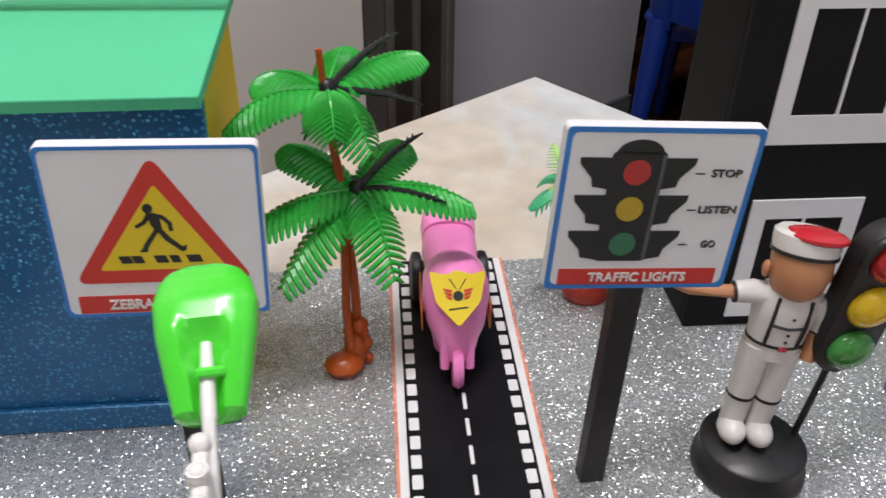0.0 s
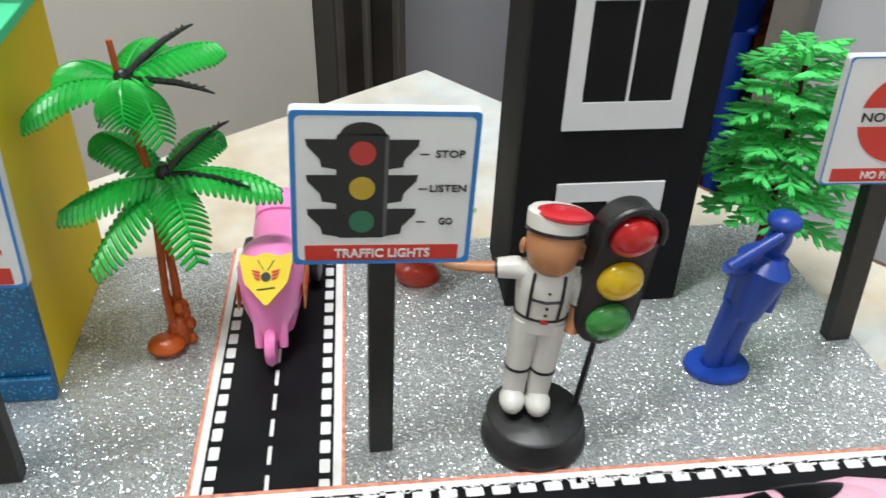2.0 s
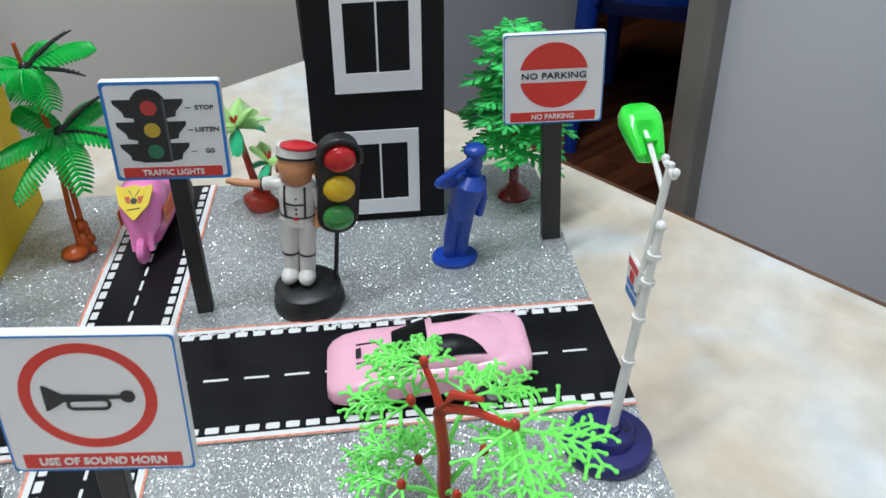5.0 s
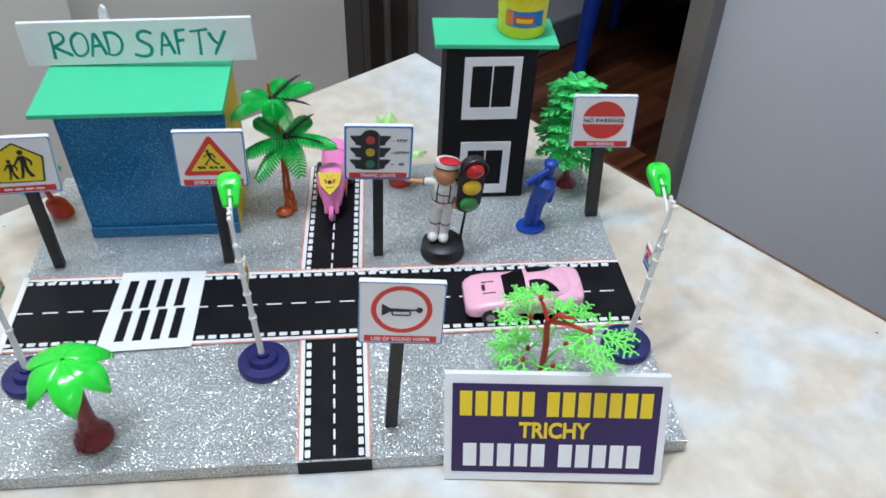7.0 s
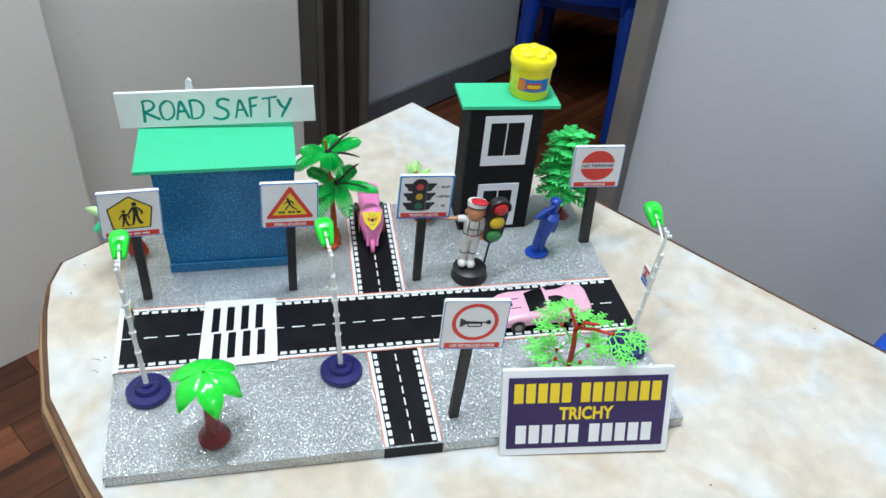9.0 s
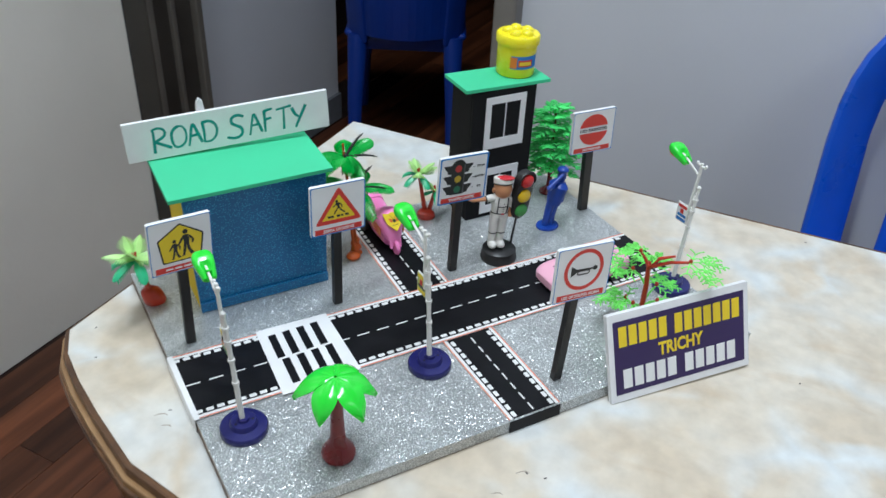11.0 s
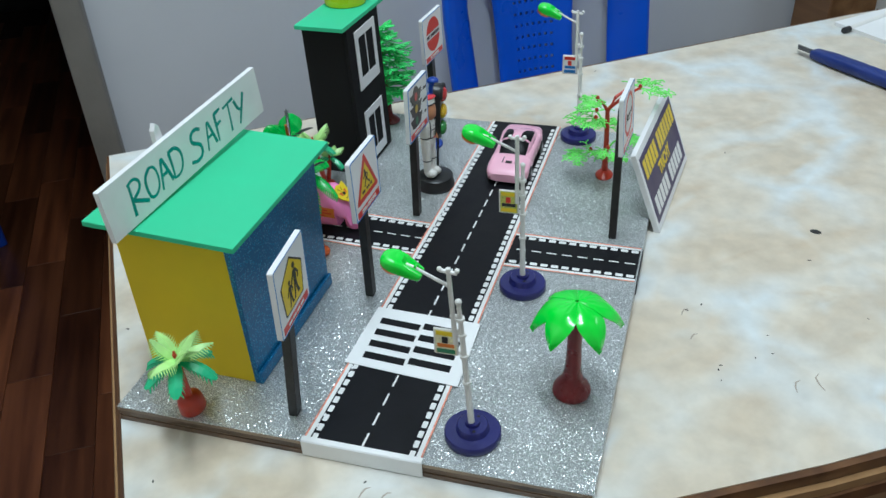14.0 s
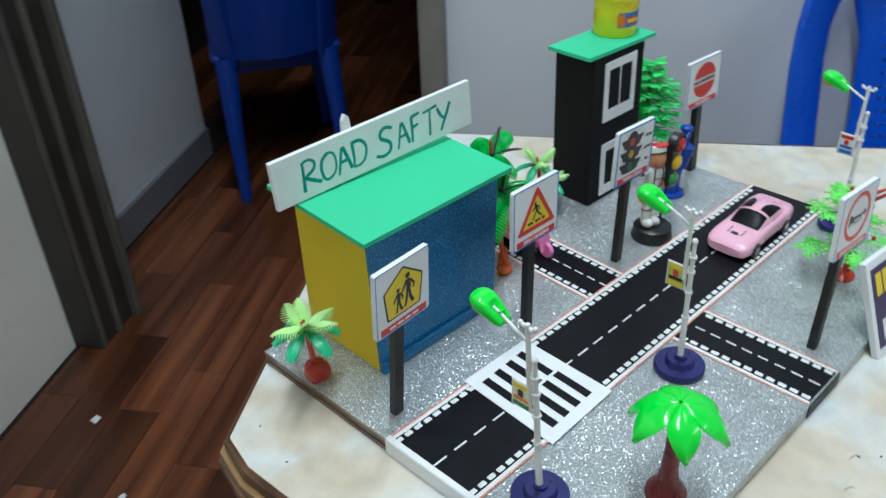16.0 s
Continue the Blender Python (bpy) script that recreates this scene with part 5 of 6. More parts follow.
def small_palm(name, label, base, crowns, foot_mat, foot, tall=1.0):
    """A small palm of pale and teal leaves on thin red-brown trunks."""
    th = thing(name, label, "toy palm", Matrix.Translation(base), group="small palms")
    part("foot", lathe([(0, 0), (foot * 0.92, 0), (foot, 0.0016), (foot * 0.98, 0.0075), (foot * 0.86, 0.0118), (foot * 0.60, 0.0142), (foot * 0.26, 0.0152), (0, 0.0154)], 24, m=Matrix.Diagonal((1, 0.86, tall, 1)) @ Matrix.Shear("XY", 4, (-0.22, -0.12))), foot_mat, th, "brick-red foot", smooth=True)
    g = random.Random(7)
    for (cx, cy, cz), size, n in crowns:
        part("trunk", tube([(0.15 * cx, 0.15 * cy, 0.003), (0.6 * cx, 0.6 * cy, 0.55 * cz), (cx, cy, cz)], [0.0024, 0.0018, 0.0014], 8), foot_mat, th, smooth=True)
        for k in range(n):
            az = 360 * k / n + g.uniform(-10, 10)
            ln = size * g.uniform(0.88, 1.12)
            if k % 2 == 0:
                rise = (28, 46, 62, 36, 54, 30)[(k // 2) % 6]
                part("leaf", blade(bmesh.new(), (cx, cy, cz + 0.0012), az, ln, size * 0.27, rise, 0.70, 12, 0.48, curl=0.25), M["leaf_pale"], th, "pale green comb-edged leaf")
            else:
                part("leaf", blade(bmesh.new(), (cx, cy, cz - 0.0006), az, ln * 0.88, size * 0.165, 10, 0.95, 9, 0.75, curl=0.2), M["leaf_teal"], th, "teal green leaf")
        for k in range(2):
            a = 2.1 * k + 1.0
            part("bud", tube([(cx, cy, cz), (cx + 0.0016 * math.cos(a), cy + 0.0016 * math.sin(a), cz + 0.0052)], [0.0011, 0.0007], 8), foot_mat, th, smooth=True)
    return th


small_palm("small_palm", "small plastic palm, pale and teal leaves, by yellow wall", (-0.1659, 0.1454, 0), [((-0.0095, -0.0060, 0.0455), 0.0285, 12)], M["trunk_brick"], 0.0082)
small_palm("small_palm", "small two-stemmed plastic palm with thin pale green leaves", (0.0782, 0.1600, 0), [((-0.0075, 0.003, 0.0440), 0.0235, 9), ((0.006, -0.002, 0.0260), 0.0180, 7)], M["trunk_brick"], 0.0082, 0.6)

# broad-leaved bright palm
toy = thing("cartoon_palm", "glossy bright green plastic palm with a maroon trunk", "toy palm", Matrix.Translation((-0.1069, -0.0590, 0)) @ Matrix.Diagonal((0.89, 0.89, 0.94, 1)))
part("trunk", lathe([(0, 0), (0.0112, 0), (0.0120, 0.0014), (0.0119, 0.0036), (0.0106, 0.0062), (0.0080, 0.0100), (0.0061, 0.0140), (0.0051, 0.0200), (0.0045, 0.0350), (0.0040, 0.0640), (0.0042, 0.0668), (0, 0.0672)], 32), M["trunk_red"], toy, "maroon plastic trunk", smooth=True)
for k in range(6):
    az = 60 * k + 38 + 5 * math.sin(2.1 * k)
    bm = bmesh.new()
    n, mw = 18, 6
    reach = 0.0280 + 0.0012 * math.sin(3.7 * k)
    grid = []
    for i in range(n + 1):
        t = 0.03 + 0.97 * i / n
        r = reach * math.sin(t * 1.25) / math.sin(1.25)
        z = 0.0690 - (0.0172 + 0.0015 * math.sin(2.3 * k)) * t ** 2.1
        w = min(r * 0.60, 0.0086 * max(0.0, 1 - max(0.0, (t - 0.50) / 0.50) ** 1.7) + 0.0002)
        row = []
        for j in range(-mw, mw + 1):
            s = j / mw
            p0 = Vector((r - 0.0016 * t * abs(s), s * w + 0.0012 * t ** 3, z - (0.0026 * t + 0.0004) * s * s - 0.0004 * (1 - abs(s)) ** 6))
            row.append(Matrix.Rotation(radians(az), 4, "Z") @ p0)
        grid.append([bm.verts.new(q) for q in row])
    for a, b in zip(grid, grid[1:]):
        for j in range(2 * mw):
            bm.faces.new((a[j], a[j + 1], b[j + 1], b[j]))
    bmesh.ops.recalc_face_normals(bm, faces=bm.faces)
    bmesh.ops.solidify(bm, geom=list(bm.faces), thickness=0.0012)
    part("leaf", bm, M["green_lamp"], toy, "glossy bright green leaf", smooth=True)

# conifer
fir = thing("conifer", "upright green plastic conifer with fringed tiers, maroon foot", "toy tree", Matrix.Translation((0.2045, 0.1480, 0)) @ Matrix(((1, 0, 0.03, 0), (0, 1, 0.12, 0), (0, 0, 1, 0), (0, 0, 0, 1))))
part("foot", lathe([(0, 0), (0.0085, 0), (0.0088, 0.001), (0.0060, 0.004), (0.0026, 0.007), (0.0022, 0.024), (0, 0.025)], 24), M["trunk_red"], fir, "maroon foot and trunk", smooth=True)
part("trunk", tube([(0, 0, 0.022), (0, 0, 0.080)], [0.0019, 0.0009], 8), M["trunk_red"], fir, smooth=True)
rng = random.Random(5)


def spray(bm, at, az, length, rise, droop):
    """A flat lobed sprig: side lobes on both sides of a rib, each split into blunt tips."""
    d = Vector((math.cos(radians(az)), math.sin(radians(az)), 0))
    side = Vector((-d.y, d.x, 0))
    up = Vector((0, 0, 1))

    def rib(t):
        return Vector(at) + d * length * t * math.cos(radians(rise)) + up * length * (t * math.sin(radians(rise)) - droop * t * t)

    def lobe(p, way, ln, wide):
        across = way.cross(up).normalized()
        pts = [p - across * wide * 0.45, p + way * ln * 0.55 - across * wide, p + way * ln * 0.95 - across * wide * 0.75, p + way * ln * 0.78, p + way * ln * 1.08 + across * wide * 0.25, p + way * ln * 0.62 + across * wide, p + across * wide * 0.45]
        low = [bm.verts.new(q - up * 0.00035) for q in pts]
        high = [bm.verts.new(q + up * 0.00025) for q in pts]
        bm.faces.new(high)
        bm.faces.new(low[::-1])
        for k in range(len(pts)):
            q = (k + 1) % len(pts)
            bm.faces.new((low[k], low[q], high[q], high[k]))

    tube([rib(t) for t in (0, 0.35, 0.7, 1.0)], [0.0007, 0.0006, 0.0005, 0.0003], 5, bm)
    for t, k in ((0.30, 0.34), (0.50, 0.38), (0.70, 0.32), (0.88, 0.22)):
        for sgn in (-1, 1):
            way = (d * 0.72 + sgn * side * rng.uniform(0.6, 0.8) + up * rng.uniform(-0.28, 0.05)).normalized()
            lobe(rib(t), way, length * k * rng.uniform(0.8, 1.15), 0.0011)
    lobe(rib(0.9), (d + up * (math.sin(radians(rise)) - 1.6 * droop)).normalized(), length * 0.22, 0.0011)


for tier in range(9):
    z = 0.0265 + tier * 0.0070
    rad = (0.0235, 0.0285, 0.0270, 0.0275, 0.0250, 0.0255, 0.0225, 0.0205, 0.0150)[tier]
    bm = bmesh.new()
    cnt = 12 if tier < 7 else 9
    for k in range(cnt):
        az = 360 * (k + rng.uniform(-0.35, 0.35)) / cnt + tier * 23
        spray(bm, (0, 0, z + rng.uniform(-0.0022, 0.0028)), az, rad * rng.uniform(0.72, 1.12), rng.uniform(4, 22) + tier * 2.6, rng.uniform(0.15, 0.5))
    part("tier", bm, M["conifer"], fir, "fringed green tier")
part("crown_tip", lathe([(0, 0.0790), (0.0030, 0.0800), (0.0016, 0.0850), (0, 0.0885)], 8), M["conifer"], fir)

# wiry acacia
acacia = thing("acacia_tree", "wiry light green plastic tree with orange-brown trunk", "toy tree", Matrix.Translation((0.1419, -0.0507, 0)))
part("foot", lathe([(0, 0), (0.0090, 0), (0.0092, 0.0010), (0.0060, 0.0036), (0.0030, 0.0046), (0, 0.005)], 24, m=Matrix.Diagonal((1, 0.75, 1, 1))), M["trunk_brick"], acacia, "brick-red foot", smooth=True)
bm = bmesh.new()
tube([(0, 0, 0.003), (0.0005, 0, 0.02), (0.001, 0.0005, 0.04), (0, 0.001, 0.055), (0.0035, -0.004, 0.066), (0.010, -0.012, 0.071)], [0.0026, 0.0021, 0.0019, 0.0017, 0.0014, 0.0008], 8, bm)
part("trunk", bm, M["trunk_brick"], acacia, smooth=True)
SPRAYS = [((0.026, -0.034, 0.0690), 0.023, -52), ((-0.005, 0.014, 0.0660), 0.013, 115), ((-0.012, 0.014, 0.0520), 0.018, 140), ((0.016, 0.016, 0.0500), 0.016, 40), ((-0.020, -0.004, 0.0300), 0.018, 185), ((0.020, 0.002, 0.0360), 0.015, 0), ((0.004, -0.018, 0.0330), 0.016, -85), ((-0.010, 0.018, 0.0240), 0.019, 115)]
rng = random.Random(21)


def twig(bm, p, az, ln, depth):
    d = Vector((math.cos(radians(az)), math.sin(radians(az)), rng.uniform(-0.25, 0.12)))
    q = p + d * ln
    tube([p, p + d * ln * 0.5 + Vector((0, 0, 0.0006)), q], [0.0006, 0.00055, 0.00045], 5, bm, flat=0.7)
    if depth:
        steps = 4 if depth == 2 else 2
        for k in range(steps):
            t = 0.35 + 0.55 * k / (steps - 1)
            for s in (-1, 1):
                twig(bm, p + d * ln * t, az + s * rng.uniform(32, 55), ln * rng.uniform(0.36, 0.5), depth - 1)
    else:
        ball(0.0007, q, bm, scale=(1.1, 1.1, 0.7), seg=6)


for (cx, cy, cz), size, az in SPRAYS:
    root = Vector((0.001, 0.0005, max(0.012, cz - 0.012)))
    end = Vector((cx, cy, cz)) * 0.62 + root * 0.38
    end.z = cz
    top = cz > 0.06
    br = part("branch", tube([root, (root + end) / 2 + Vector((0, 0, 0.002)), end], [0.0014, 0.0012, 0.0009] if top else [0.0010, 0.0008, 0.0007], 6), M["trunk_brick" if top else "leaf_bright"], acacia, "brick-red branch" if top else "light green branch", smooth=True)
    bm = bmesh.new()
    for k in range(4):
        twig(bm, end, az + (k - 1.5) * 58 + rng.uniform(-8, 8), size * rng.uniform(0.75, 1.05) * (1.0 if k in (1, 2) else 0.7), 2 if k in (1, 2) else 1)
    part("spray", bm, M["leaf_bright"], br, "light green leaf spray")
    part("bud", ball(0.0015, end + Vector((0, 0, 0.0008)), seg=8, scale=(1, 1, 1.5)), M["trunk_brick"], br, "small red bud", smooth=True)

# ---- toy scooter ----


bike = thing("toy_motorbike", "pink plastic toy motorbike with yellow shield sticker on the road", "toy motorbike", pose(0.0258, 0.1183, 0.0008, 0, 0, -4.5))
part("fairing", loft([(0.001, 0.0125, 0.0032, 0.0050), (0.0035, 0.0165, 0.0058, 0.0080), (0.0080, 0.0210, 0.0088, 0.0108), (0.0140, 0.0235, 0.0104, 0.0120), (0.0220, 0.0230, 0.0100, 0.0112), (0.0290, 0.0215, 0.0080, 0.0090), (0.0340, 0.0205, 0.0062, 0.0070)], 22, power=0.8), M["pink"], bike, "pink fairing", smooth=True)
part("seat", loft([(0.0280, 0.0190, 0.0070, 0.0065), (0.0360, 0.0190, 0.0086, 0.0070), (0.0450, 0.0192, 0.0094, 0.0072), (0.0520, 0.0200, 0.0090, 0.0076), (0.0570, 0.0205, 0.0084, 0.0072)], 20, power=0.75), M["pink"], bike, smooth=True)
part("tail", loft([(0.0500, 0.0205, 0.0092, 0.0078), (0.0560, 0.0216, 0.0096, 0.0080), (0.0610, 0.0226, 0.0088, 0.0068), (0.0640, 0.0232, 0.0056, 0.0044)], 20, power=0.75), M["pink"], bike, "raised pink tail", smooth=True)
part("chassis", loft([(0.010, 0.0105, 0.0070, 0.0070), (0.030, 0.0105, 0.0085, 0.0080), (0.055, 0.0120, 0.0075, 0.0100), (0.068, 0.0180, 0.0045, 0.0080)], 18, power=0.7), M["pink"], bike, smooth=True)
for s in (-1, 1):
    part("fork", tube([(s * 0.0036, 0.004, 0.0165), (s * 0.0038, 0.0010, 0.0060)], [0.0019, 0.0014], 8), M["pink"], bike, smooth=True)
    wh = part("rear_wheel", lathe([(0, -0.0022), (0.0060, -0.0022), (0.0082, -0.0014), (0.0086, 0), (0.0082, 0.0014), (0.0060, 0.0022), (0, 0.0022)], 28, m=Matrix.Translation((s * 0.0113, 0.046, 0.0086)) @ Matrix.Rotation(radians(90), 4, "Y")), M["black_plastic"], bike, "black wheel", smooth=True)
    sticker = part("sticker", box(0.0004, 0.0200, 0.0078, (s * 0.01045, 0.0195, 0.0180), 0.0001, 1), M["orange"], bike, "orange sticker")
    for dz, dy, ln in ((0.0020, 0.0008, 0.0110), (-0.0004, -0.0012, 0.0130), (-0.0024, 0.0016, 0.0080)):
        part("text_bar", box(0.0002, ln, 0.0010, (s * 0.01072, 0.0195 + dy, 0.0180 + dz)), M["print_red"], sticker)
part("front_wheel", lathe([(0, -0.0016), (0.0056, -0.0016), (0.0066, 0), (0.0056, 0.0016), (0, 0.0016)], 24, m=Matrix.Translation((0, 0.0005, 0.0066)) @ Matrix.Rotation(radians(90), 4, "Y")), M["pink"], bike, "pink front wheel", smooth=True)
sh = soft_poly([(-0.0085, 0.0075), (-0.0035, 0.0062), (0, 0.0078), (0.0035, 0.0062), (0.0085, 0.0075), (0.0066, -0.0020), (0, -0.0095), (-0.0066, -0.0020)], 0.0012)
shield_m = Matrix.Translation((0, 0.0060, 0.0295)) @ Matrix.Rotation(radians(42), 4, "X")
shield = part("shield_sticker", prism(sh, 0.0009, 0, bevel=0.0002), M["print_yellow"], bike, "yellow shield sticker", m=shield_m)
flat("emblem", disc(0.0015, 14), M["print_black"], shield, 0.0009, 0.0002, at=(0, -0.0002))
for s in (-1, 1):
    for k in range(3):
        y = -0.0014 + 0.0011 * k
        flat("emblem_wing", [(s * 0.0018, y), (s * (0.0030 + 0.0003 * k), y + 0.0004), (s * (0.0038 + 0.0004 * k), y + 0.0014), (s * (0.0028 + 0.0002 * k), y + 0.0011), (s * 0.0018, y + 0.0008)], M["print_red"], shield, 0.0009, 0.0002)
    flat("emblem_line", [(s * 0.0004, 0.0018), (s * 0.0006, 0.0018), (s * 0.0026, 0.0050), (s * 0.0023, 0.0050)], M["print_black"], shield, 0.0009, 0.0002)
flat("text_bar", [(-0.0028, -0.0044), (0.0028, -0.0038), (0.0028, -0.0034), (-0.0028, -0.0040)], M["print_black"], shield, 0.0009, 0.0002)

# ---- toy car ----
car = thing("toy_car", "pale pink toy sports car with black windows on the road", "toy car", pose(0.1456, 0.0215, 0.0014, 0, 0, 90 - 1.5) @ Matrix.Diagonal((0.98, 0.85, 0.88, 1)))


# y runs from the nose (positive) to the tail (negative)
part("body", loft([(-0.0446, 0.0125, 0.0098, 0.0042), (-0.0438, 0.0125, 0.0126, 0.0056), (-0.0412, 0.0125, 0.0156, 0.0074), (-0.0300, 0.0118, 0.0174, 0.0086), (-0.0150, 0.0110, 0.0168, 0.0080), (0.0, 0.0105, 0.0164, 0.0076), (0.0150, 0.0100, 0.0168, 0.0072), (0.0280, 0.0096, 0.0172, 0.0068), (0.0370, 0.0086, 0.0168, 0.0060), (0.0418, 0.0077, 0.0150, 0.0052), (0.0442, 0.0072, 0.0122, 0.0036)], 28, power=0.5), M["pink_pale"], car, "pale pink body", smooth=True)
def cabin_point(y, deg, lift=0.0):
    """A point of the rounded cabin: y along the car, deg round its section."""
    k = (0.0190, 0.0150, 0.0100, 0.0030, -0.0040, -0.0120, -0.0220, -0.0320, -0.0400, -0.0430)
    h = (0.0000, 0.0012, 0.0038, 0.0082, 0.0102, 0.0106, 0.0093, 0.0060, 0.0022, 0.0000)
    w = (0.0112, 0.0118, 0.0124, 0.0129, 0.0133, 0.0137, 0.0140, 0.0137, 0.0124, 0.0110)
    soft = [(np.interp(y + d, k[::-1], h[::-1]), np.interp(y + d, k[::-1], w[::-1])) for d in (-0.002, 0, 0.002)]
    hh, ww = sum(q[0] for q in soft) / 3 + lift, sum(q[1] for q in soft) / 3 + lift
    c, n = math.cos(radians(deg)), math.sin(radians(deg))
    return Vector((math.copysign(abs(c) ** 0.85, c) * ww, y, 0.0158 + max(n, 0.0) ** 0.8 * hh))


def cabin_patch(rows, steps, lift):
    """Skin between the angles (y, first, last) along the cabin."""
    bm = bmesh.new()
    grid = [[bm.verts.new(cabin_point(y, a0 + (a1 - a0) * j / steps, lift)) for j in range(steps + 1)] for y, a0, a1 in rows]
    for p, q in zip(grid, grid[1:]):
        for j in range(steps):
            bm.faces.new((p[j], p[j + 1], q[j + 1], q[j]))
    bmesh.ops.recalc_face_normals(bm, faces=bm.faces)
    return bm


part("cabin", cabin_patch([(0.020 - 0.0632 * i / 40, 0, 180) for i in range(41)], 28, 0.0), M["pink_pale"], car, "pale pink roof and shoulders", smooth=True)


def pane_rows(y0, y1, n, edge):
    return [(y0 + (y1 - y0) * i / n, *edge(i / n)) for i in range(n + 1)]


part("windscreen", cabin_patch(pane_rows(0.0152, 0.0000, 12, lambda t: (28 + 9 * t, 152 - 9 * t)), 18, 0.0004), M["car_black"], car, "black windscreen", smooth=True)
for s in (-1, 1):
    def side(t, s=s):
        a0 = 30 + 8 * t
        a1 = a0 + 46 * (1 - t ** 3.0) ** 0.8 + 1
        return (a0, a1) if s > 0 else (180 - a0, 180 - a1)
    part("side_window", cabin_patch(pane_rows(-0.0028, -0.0245, 16, side), 8, 0.0004), M["car_black"], car, "black side window", smooth=True)
    part("bonnet_mark", box(0.0006, 0.0095, 0.0004, (s * 0.0052, 0.0262, 0.0166), m=Matrix.Rotation(radians(-4), 4, "X")), M["print_black"], car, "thin dark bonnet mark")
    for y in (-0.0265, 0.0265):
        wh = part("wheel", lathe([(0, -0.0030), (0.0052, -0.0030), (0.0066, -0.0022), (0.0070, 0), (0.0066, 0.0022), (0.0052, 0.0030), (0, 0.0030)], 26, m=Matrix.Translation((s * 0.0150, y, 0.0056)) @ Matrix.Rotation(radians(90), 4, "Y")), M["black_plastic"], car, "black wheel", smooth=True)
        part("hub", lathe([(0, -0.0034), (0.0034, -0.0034), (0.0034, 0.0034), (0, 0.0034)], 14, m=Matrix.Translation((s * 0.0150, y, 0.0056)) @ Matrix.Rotation(radians(90), 4, "Y")), M["steel"], wh)
part("bonnet_mark", box(0.0050, 0.0024, 0.0004, (0, 0.0300, 0.0168), m=Matrix.Rotation(radians(-14), 4, "X")), M["print_black"], car, "small dark marks")

# ---- traffic light toy, and the figures ----
signal = thing("toy_traffic_light", "black toy traffic light with three lamps on a round base", "toy traffic light", Matrix.Translation((0.1008, 0.0772, 0)))
part("base", lathe([(0, 0), (0.0148, 0), (0.0152, 0.0010), (0.0150, 0.0034), (0.0143, 0.0042), (0.0140, 0.0094), (0.0131, 0.0102), (0, 0.0103)], 44), M["black_plastic"], signal, "round black base", smooth=True)
for x, y in ((0.004, -0.002), (0.002, -0.0065), (0.0055, 0.003)):
    part("hole", lathe([(0, 0.0102), (0.0005, 0.0102), (0.0005, 0.0105), (0, 0.0105)], 8, m=Matrix.Translation((x, y, 0))), M["print_black"], signal)
a, b = Vector((0.0118, 0.0012, 0.007)), Vector((0.0196, 0.0000, 0.074))
ax = (b - a).normalized()
part("pole", tube([a, a + ax * 0.036], [0.0010, 0.0009], 8), M["black_plastic"], signal, smooth=True)
zx = Vector((1, 0, 0)) - ax * ax.x
zx.normalize()
zy = ax.cross(zx)
basis = Matrix((zx, zy, ax)).transposed().to_4x4()
hm = Matrix.Translation(a + ax * 0.0498) @ basis @ Matrix.Rotation(radians(6), 4, "Z")
housing = part("housing", prism(rounded(0.0165, 0.0430, 0.0078, 8), 0.0060, -0.003, bevel=0.0008), M["black_plastic"], signal, "rounded black housing", m=hm @ UP, smooth=True)
part("hood", tube([(0.0082 * math.cos(radians(q)), 0.0134 + 0.0078 * math.sin(radians(q)), 0.0036) for q in range(-15, 196, 15)], 0.0011, 8), M["black_plastic"], housing, smooth=True)
for k, mm in enumerate(("red_lens", "yellow_lens", "green_lens")):
    part("lamp", ball(0.0063, (0, 0.0134 - 0.0134 * k, 0.0036), scale=(1.03, 0.92, 0.55), seg=20), M[mm], housing, ("red", "yellow", "green")[k] + " domed lamp", smooth=True)


def add(bm, idx, fn):
    """Runs fn on bm and gives its new faces the material idx."""
    old = set(bm.faces)
    fn()
    for f in bm.faces:
        if f not in old:
            f.material_index = idx


fig = bmesh.new()
W, S_, B_, R_ = 0, 1, 2, 3
for s in (-1, 1):
    add(fig, W, lambda: ball(0.0040, (s * 0.0036, -0.0024, 0.0031), fig, scale=(0.95, 1.35, 0.8), seg=14))
    add(fig, W, lambda: tube([(s * 0.0034, 0, 0.0035), (s * 0.0035, 0, 0.0130), (s * 0.0034, 0, 0.0275)], [0.0032, 0.0036, 0.0044], 16, fig))
    add(fig, B_, lambda: tube([(s * 0.0035, -0.0001, 0.0122), (s * 0.0035, -0.0001, 0.0129)], 0.00375, 16, fig))
add(fig, W, lambda: lathe([(0, 0.0250), (0.0068, 0.0250), (0.0071, 0.0300), (0.0078, 0.0370), (0.0082, 0.0430), (0.0068, 0.0470), (0.0036, 0.0486), (0, 0.0486)], 24, fig, Matrix.Diagonal((1, 0.74, 1, 1))))
add(fig, B_, lambda: lathe([(0.0069, 0.0288), (0.0074, 0.0290), (0.0074, 0.0297), (0.0069, 0.0299)], 24, fig, Matrix.Diagonal((1, 0.75, 1, 1))))
add(fig, R_, lambda: box(0.0021, 0.0006, 0.0015, (0.0006, -0.0056, 0.0293), 0.0002, 1, fig))
for s in (-1, 1):
    add(fig, B_, lambda: tube([(s * 0.0040, -0.0047, 0.0296), (s * 0.0042, -0.0055, 0.0380), (s * 0.0040, -0.0050, 0.0462)], 0.00046, 6, fig))
add(fig, B_, lambda: tube([(-0.0042, -0.0053, 0.0372), (0, -0.0061, 0.0368), (0.0042, -0.0053, 0.0372)], 0.00042, 6, fig))
